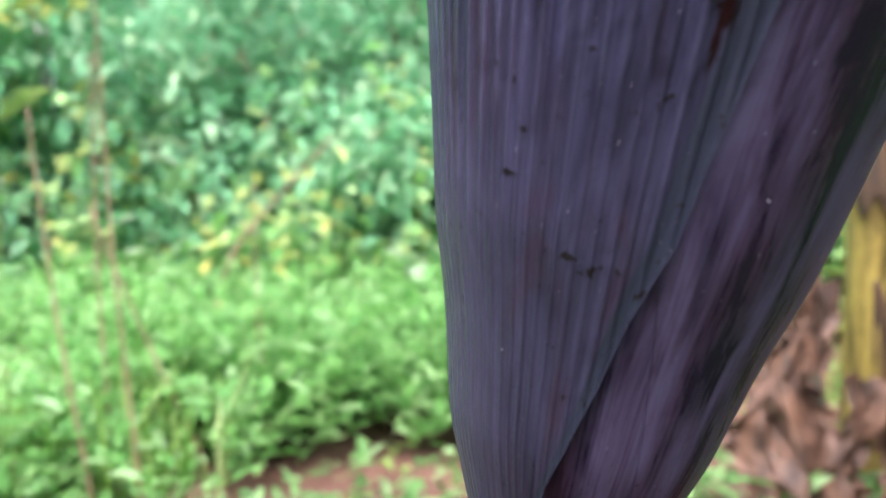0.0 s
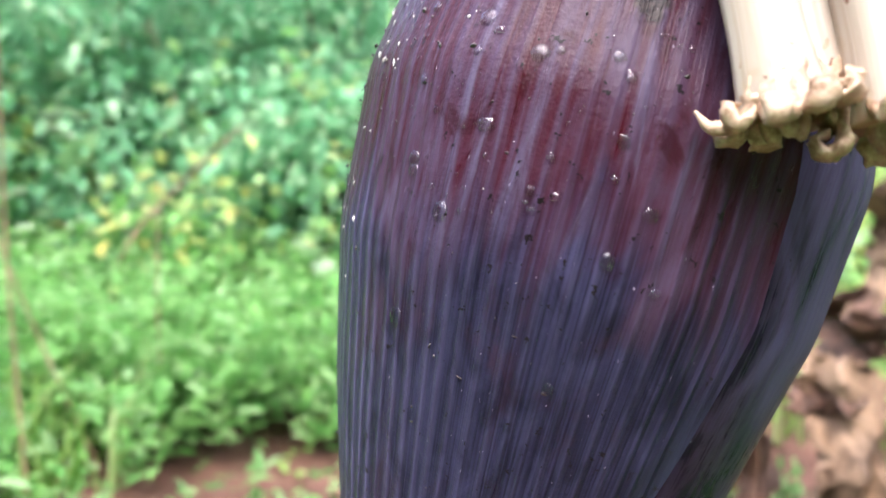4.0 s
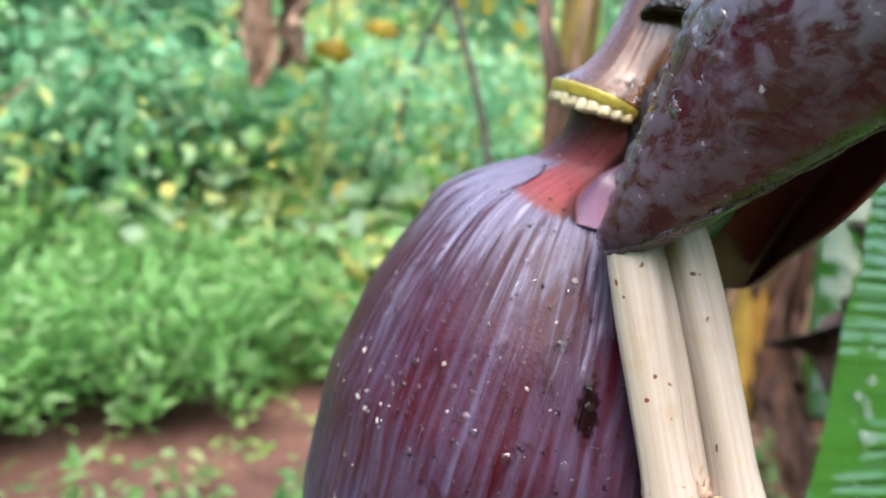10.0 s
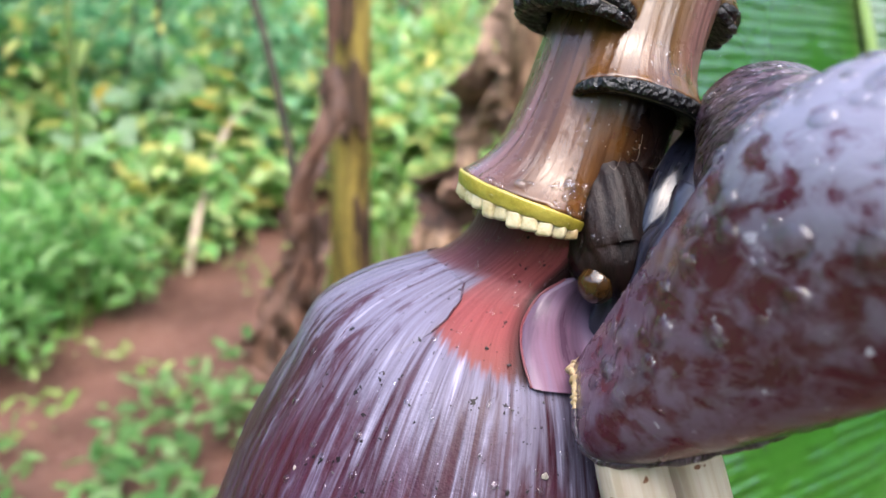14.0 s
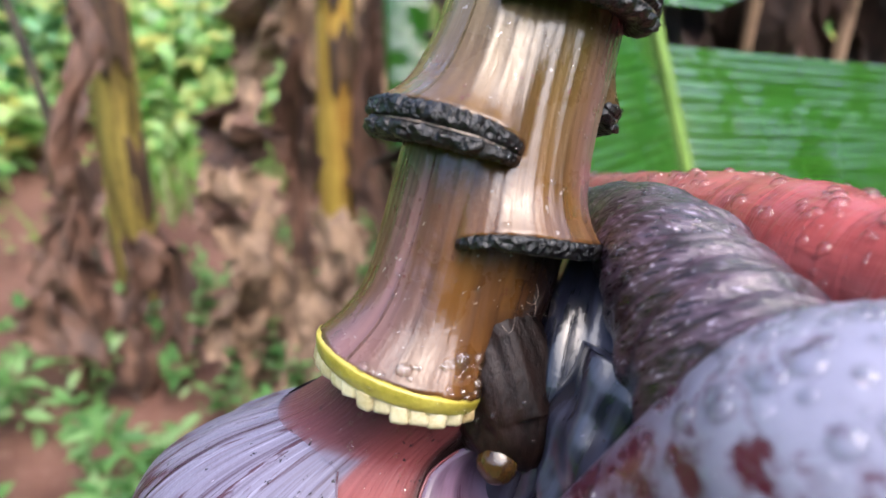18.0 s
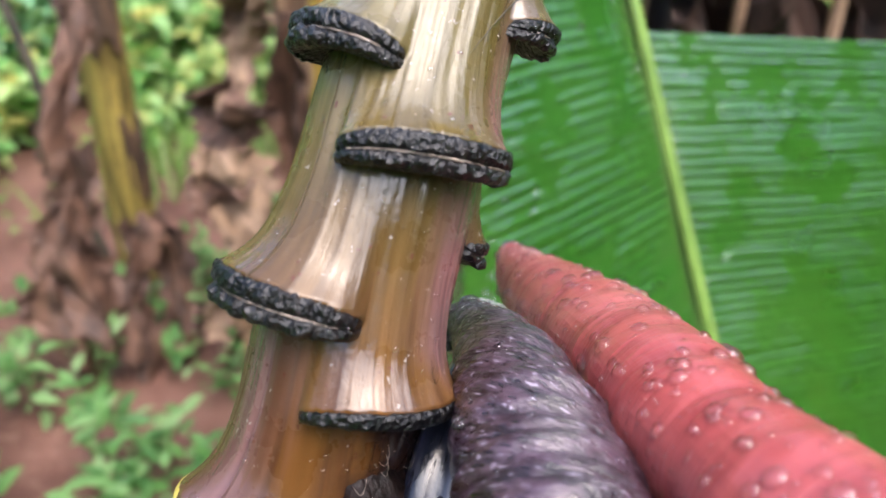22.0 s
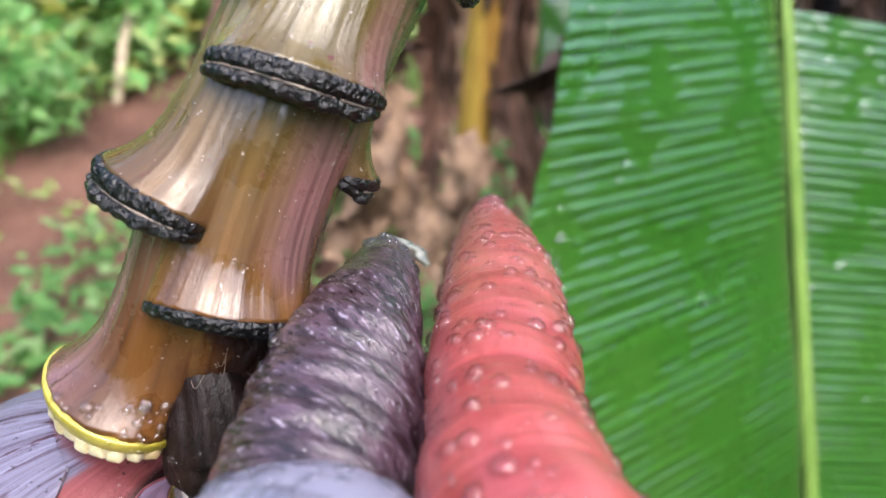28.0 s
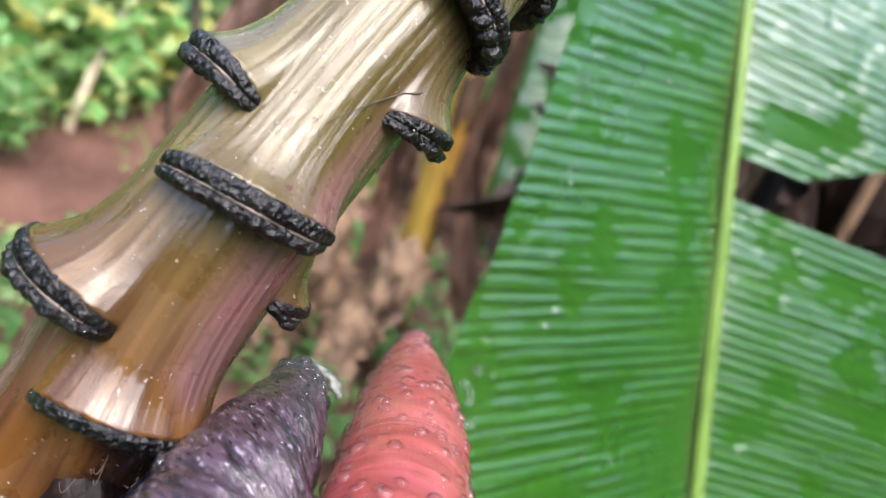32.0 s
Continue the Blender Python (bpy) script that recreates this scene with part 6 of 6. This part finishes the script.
roots = scattered(rng, 330, -2.0, -0.45, 1.12, 2.1, lambda x, y: np.clip((-0.40 - x) / 0.25, 0.0, 1))
stuff("tall_weeds", clump_field(rng, roots, 0.24, 24, 0.07, 0.05, 0.3, 0.34), WEED, "light green leafy weeds among grass", "weeds")
g = scattered(rng, 5000, -2.6, -0.55, 1.15, 3.0, lambda x, y: np.clip((-0.35 - x) / 0.5, 0.0, 1))
stuff("grass", blades(rng, np.c_[g, ground_z(g[:, 0], g[:, 1])], 0.26, 0.7, 0.005), GRASS, "light yellow-green grass", "grass")
g = scattered(rng, 5000, 0.0, 2.4, 1.6, 3.2, lambda x, y: np.clip(0.8 - path_bare(x, y), 0, 1))
stuff("grass", blades(rng, np.c_[g, ground_z(g[:, 0], g[:, 1])], 0.16, 0.6, 0.004), GRASS, "pale grass beyond the path", "grass")


g = scattered(rng, 260, 0.15, 2.0, 1.95, 2.9, lambda x, y: np.clip(1.0 - 0.75 * path_bare(x, y), 0, 1))
stuff("low_weeds", clump_field(rng, g, 0.20, 26, 0.10, 0.06, 0.0, 0.55), SHRUB_LIGHT, "pale yellow-green weeds beside the path", "weeds")
# the same weeds go on round and behind the plant
g = scattered(rng, 5200, -6.0, 6.0, -6.5, 1.3, lambda x, y: (np.hypot(x - 0.1, y) > 0.55) * np.where((y > 0.3) & (x > -0.9) & (x < 1.4), 0.0, 0.8))
stuff("low_weeds", clump_field(rng, g, 0.12, 9, 0.12, 0.10, 0.2, 0.5), WEED, "low green weeds spreading over the garden", "weeds")


def shrub(x, y, height, radius, count, size, material, label, seed, width=0.5):
    rng = np.random.default_rng(seed)
    z = float(ground_z(np.array(x), np.array(y)))
    p = thing("shrub", label, "shrub", "shrubs beyond the path", at=(x, y, z))
    inv = Matrix.Translation((-x, -y, -z))
    ends, lines = [], []
    for k in range(9):
        a, l = rng.uniform(0, 2 * np.pi), radius * rng.uniform(0.3, 0.95)
        e = np.array([x + l * np.cos(a), y + l * np.sin(a), z + height * rng.uniform(0.45, 1.0)])
        m = np.array([x + 0.35 * l * np.cos(a + 0.4), y + 0.35 * l * np.sin(a + 0.4), z + 0.5 * (e[2] - z)])
        lines.append([(x, y, z - 0.02, 0.012), (*m, 0.008), (*e, 0.003)])
        ends += [m + (e - m) * q for q in (0.0, 0.4, 0.7, 1.0)]
    v, f = tubes(lines, 12, 6)
    piece("branching_stem", mesh_of("branching_stem", v, f, TWIG), p).matrix_parent_inverse = inv
    ends = np.array(ends)
    hub = ends[rng.integers(0, len(ends), 46)] + rng.normal(0, 0.13 * radius, (46, 3))
    c = hub[rng.integers(0, 46, count)] + rng.normal(0, 0.17 * radius, (count, 3)) * np.array([1, 1, 0.7])
    c[:, 2] = np.maximum(c[:, 2], z + 0.03)
    v, f = leaves(rng, c, size, -0.55, width=width, spread=0.45)
    piece("crown", mesh_of("crown", v, f, material, smooth=False), p).matrix_parent_inverse = inv
    return p


rng = np.random.default_rng(21)
GREEN, LIGHT = "blue-green leafy shrub, blurred by distance", "pale green shrub with yellowing leaves"
for k, (x, y, h, r) in enumerate([(-2.6, 3.4, 1.6, 0.75), (-1.9, 3.0, 1.3, 0.6), (-1.25, 3.3, 1.7, 0.7), (-0.7, 2.9, 1.25, 0.6), (-0.45, 3.6, 1.9, 0.75), (-0.1, 2.85, 1.0, 0.5), (0.0, 3.7, 1.3, 0.7), (-2.2, 4.4, 2.2, 0.9), (-1.0, 4.4, 2.3, 0.95),
                              (0.4, 4.9, 1.8, 0.95), (1.5, 5.0, 1.8, 0.95), (2.6, 4.5, 2.2, 0.95), (3.4, 3.4, 1.9, 0.9), (2.5, 2.2, 1.4, 0.7), (3.3, 2.0, 1.6, 0.8)]):
    shrub(x, y, h, r, 2300, 0.082, SHRUB, GREEN, 100 + k)
for k, (x, y, h, r) in enumerate([(0.35, 2.75, 0.40, 0.4), (0.75, 3.05, 0.40, 0.45), (1.15, 3.3, 0.45, 0.5), (0.95, 4.2, 0.9, 0.7), (1.65, 3.3, 0.5, 0.55), (2.1, 4.0, 0.9, 0.7), (0.1, 2.55, 0.55, 0.3), (1.9, 2.7, 0.45, 0.45), (1.5, 2.5, 0.35, 0.35), (2.2, 1.7, 0.9, 0.5), (1.9, 1.1, 0.8, 0.45), (2.3, 0.5, 1.0, 0.55)]):
    shrub(x, y, h, r, 1300, 0.07, SHRUB_LIGHT, LIGHT, 140 + k, 0.75)

# tall wood closing the view, all round; its unseen rear is added to block sky
n = 34000
a = rng.uniform(-np.pi * 0.5, np.pi * 1.5, n)
d = rng.uniform(5.6, 8.2, n)
# higher at the unseen right rear, to keep sky reflections off the big leaf
tall = np.where((np.sin(a) < 0.05) & (np.cos(a) > 0.20), 4.2, 3.4)
c = np.stack([0.3 + d * np.cos(a), 0.8 + d * np.sin(a), rng.uniform(0, 1, n) ** 0.8 * tall], 1)
lump = np.array([noise.noise(Vector(q) * 0.9) for q in c])
c = c[lump > -0.12]
c[:, 2] = np.maximum(c[:, 2], ground_z(c[:, 0], c[:, 1]))
stuff("far_wood", leaves(rng, c, 0.34, -0.6, width=0.55, spread=0.45), WOOD, "dense dark green wood in the distance, with unseen sky-blocking wood behind", "trees")
a = np.linspace(0, 2 * np.pi, 97)
v = np.array([(0.3 + 8.6 * np.cos(q), 0.8 + 8.6 * np.sin(q), z) for z in (-0.2, 0.9, 1.8, 2.6, 3.3) for q in a])
v[:, 2] = v[:, 2] * np.where((v[:, 1] < 1.2) & (v[:, 0] > 2.0), 1.25, 1.0) + 0.2 * np.sin(np.arange(len(v)) * 1.7) * (v[:, 2] > 3.0)
tagged(new("backdrop", mesh_of("backdrop", v, grid_faces(5, 97), plain_material("wood_depths", (0.05, 0.13, 0.05), (0.13, 0.27, 0.11), 2.2, 0.9, 0.05))), "dark green depth of the wood, unseen and sky-blocking behind", "trees", kind="structure")


# ---- single stems, stalks and odd leaves ----
def stalk_thing(name, lines, material, label, category, group=""):
    p = thing(name, label, category, group, at=tuple(lines[0][0][:3]))
    inv = Matrix.Translation([-q for q in lines[0][0][:3]])
    for q in lines:
        v, f, _ = tube(q, 20, 7)
        piece("stalk", mesh_of("stalk", v, f, material), p).matrix_parent_inverse = inv
    return p


def add_leaves(p, centres, size, material, seed, name="leaves", width=0.6, up=0.0):
    rng = np.random.default_rng(seed)
    v, f = leaves(rng, np.array(centres), size, up, width=width)
    ob = piece(name, mesh_of(name, v, f, material, smooth=False), p)
    ob.matrix_parent_inverse = Matrix.Translation(-p.location)


p = stalk_thing("sapling", [[(0.26, 2.10, 0.0, 0.010), (0.27, 2.08, 0.45, 0.009), (0.285, 2.06, 0.95, 0.007), (0.29, 2.05, 1.35, 0.004)]], STEM_GREEN, "thin sapling with yellow and green lobed leaves", "sapling")
q = np.random.default_rng(5)
for k, (x, z, wide, tall, material) in enumerate([(0.285, 0.905, 0.058, 0.034, YELLOW_LEAF), (0.215, 0.865, 0.05, 0.022, SHRUB_LIGHT), (0.42, 0.98, 0.05, 0.026, YELLOW_LEAF)]):
    n = 15
    a = np.linspace(0, 2 * np.pi, n, endpoint=False)
    rim = 1 + 0.12 * np.cos(5 * a + k)
    v = np.r_[[(x, 2.02, z)], np.stack([x + wide * rim * np.cos(a), 2.03 + 0.012 * np.cos(2 * a), z + tall * rim * np.sin(a)], 1)]
    ob = thick(piece("yellow_leaf", mesh_of("yellow_leaf", v, [(0, 1 + q0, 1 + (q0 + 1) % n) for q0 in range(n)], material), p, "hanging yellow leaf"), 0.001)
    ob.matrix_parent_inverse = Matrix.Translation(-p.location)
add_leaves(p, np.c_[q.normal(0.20, 0.14, 40), q.normal(2.1, 0.1, 40), q.normal(1.10, 0.11, 40)], 0.085, SHRUB_LIGHT, 4, "crown", 0.7)
add_leaves(p, np.c_[q.normal(0.50, 0.08, 22), q.normal(2.15, 0.08, 22), q.normal(0.83, 0.05, 22)], 0.09, SHRUB, 6, "lower_crown", 0.6)
v, f, _ = tube([(0.272, 2.08, 0.55, 0.004), (0.4, 2.12, 0.74, 0.004), (0.5, 2.15, 0.83, 0.003)], 12, 6)
piece("branch", mesh_of("branch", v, f, STEM_GREEN), p).matrix_parent_inverse = Matrix.Translation(-p.location)
p = stalk_thing("sapling", [[(0.62, 2.55, 0.0, 0.012), (0.62, 2.55, 0.6, 0.011), (0.66, 2.50, 0.95, 0.010), (0.80, 2.45, 1.25, 0.008), (0.98, 2.4, 1.5, 0.005)], [(0.40, 2.5, 0.0, 0.007), (0.50, 2.5, 0.5, 0.006), (0.60, 2.5, 1.0, 0.005)]], TWIG_DARK, "dark leaning sapling with yellow leaves", "sapling")
for k in range(14):
    add_leaves(p, [(q.normal(0.85, 0.13), q.normal(2.42, 0.06), q.normal(1.15, 0.13))], 0.075, YELLOW_LEAF, 80 + k, "yellow_leaf", 0.7)
add_leaves(p, np.c_[q.normal(0.75, 0.22, 60), q.normal(2.5, 0.15, 60), q.normal(1.35, 0.18, 60)], 0.085, SHRUB, 9, "crown", 0.6)
stalk_thing("fallen_stick", [[(0.50, 1.98, 0.01, 0.016), (0.58, 2.08, 0.18, 0.014), (0.72, 2.25, 0.36, 0.012), (0.90, 2.45, 0.44, 0.008)]], plain_material("pale_dead_wood", (0.24, 0.19, 0.13), (0.46, 0.39, 0.29), 25, 0.8, 0.002), "pale dead stick leaning from the ground", "stick")
stalk_thing("fallen_stick", [[(-0.92, 2.26, 0.02, 0.006), (-0.85, 2.27, 0.36, 0.006), (-0.68, 2.30, 0.58, 0.005), (-0.52, 2.34, 0.76, 0.004)]], DRY, "thin brown dead stick among the shrubs", "stick")
for k, (x0, y0, x1, y1, z1) in enumerate([(-0.70, 1.12, -0.82, 1.17, 0.72), (-0.64, 1.16, -0.72, 1.22, 0.95), (-0.78, 1.34, -0.80, 1.36, 0.85), (-0.60, 1.40, -0.86, 1.44, 0.55), (-0.52, 1.55, -0.55, 1.57, 0.6)]):
    z0 = float(ground_z(np.array(x0), np.array(y0)))
    stalk_thing("dry_reed", [[(x0, y0, z0, 0.0032), (0.5 * (x0 + x1) - 0.01, 0.5 * (y0 + y1), 0.5 * z1, 0.0028), (x1, y1, z1, 0.0018)]], TWIG, "thin dry brown reed stalk", "reed", "dry reeds")

# pale broad-leaved plants and clutter farther off
for k, (x, y, h, spread, size, material, label) in enumerate([(-1.12, 2.70, 0.55, 0.16, 0.22, PALE_LEAF, "plant with broad pale wet leaves"), (-1.30, 2.45, 0.25, 0.14, 0.16, PALE_LEAF, "low plant with broad pale leaves"), (-1.75, 2.5, 1.25, 0.22, 0.34, SHRUB_LIGHT, "young banana plant with long light green leaves"), (-0.62, 1.62, 0.16, 0.10, 0.13, WEED, "deep green broad-leaved weed")]):
    z = float(ground_z(np.array(x), np.array(y)))
    p = stalk_thing("broad_leaf_plant", [[(x, y, z, 0.012), (x + 0.01, y, z + 0.5 * h, 0.01), (x, y, z + h, 0.006)]], STEM_GREEN, label, "plant")
    q = np.random.default_rng(60 + k)
    add_leaves(p, np.c_[q.normal(x, spread * 0.5, 22), q.normal(y, spread * 0.5, 22), np.clip(q.normal(z + h * 0.8, h * 0.22, 22), z + 0.02, 9)], size, material, 70 + k, "leaves", 0.5, 0.2)


def sack(x, y, z, sx, sy, sz, material, label, seed):
    bm = bmesh.new()
    bmesh.ops.create_icosphere(bm, subdivisions=4, radius=1)
    for q in bm.verts:
        q.co *= 1 + 0.22 * noise.noise(q.co * 1.6 + Vector((seed, 0, 0))) + 0.08 * noise.noise(q.co * 5)
    bmesh.ops.transform(bm, matrix=Matrix.Translation((x, y, z)) @ Matrix.Diagonal((sx, sy, sz, 1)), verts=bm.verts)
    me = bpy.data.meshes.new("plastic_sack")
    bm.to_mesh(me)
    bm.free()
    me.materials.append(material)
    me.polygons.foreach_set("use_smooth", [True] * len(me.polygons))
    tagged(new("plastic_sack", me), label, "sack")


WHITE = plain_material("white_plastic", (0.62, 0.63, 0.66), (0.80, 0.81, 0.83), 14, 0.4, 0.004)
TEAL = plain_material("teal_plastic", (0.03, 0.16, 0.20), (0.06, 0.25, 0.30), 12, 0.4, 0.004)
CLAY = plain_material("red_clay_heap", (0.24, 0.09, 0.05), (0.42, 0.18, 0.10), 9, 0.85, 0.02)
gz = lambda x, y: float(ground_z(np.array(x), np.array(y)))
sack(-2.0, 3.05, gz(-2.0, 3.05) + 0.16, 0.42, 0.25, 0.24, CLAY, "heap of bare red earth", 3)
sack(-1.95, 2.80, gz(-1.95, 2.80) + 0.42, 0.10, 0.08, 0.10, WHITE, "white plastic sack on a heap of earth", 5)
sack(-1.72, 2.95, gz(-1.72, 2.95) + 0.06, 0.10, 0.07, 0.06, WHITE, "small white plastic bag lying in the grass", 7)
sack(-1.86, 3.2, gz(-1.86, 3.2) + 0.52, 0.20, 0.12, 0.09, TEAL, "teal plastic sheet bundled on a heap", 9)
p = thing("post", "slim whitish wooden post beside the shrubs", "post", at=(-1.80, 2.95, gz(-1.8, 2.95)))
v, f, _ = tube([(0, 0, -0.05, 0.032), (0, 0, 0.8, 0.031), (0.0, 0, 1.6, 0.03)], 12, 12)
piece("pole", mesh_of("pole", v, f, WHITE), p)
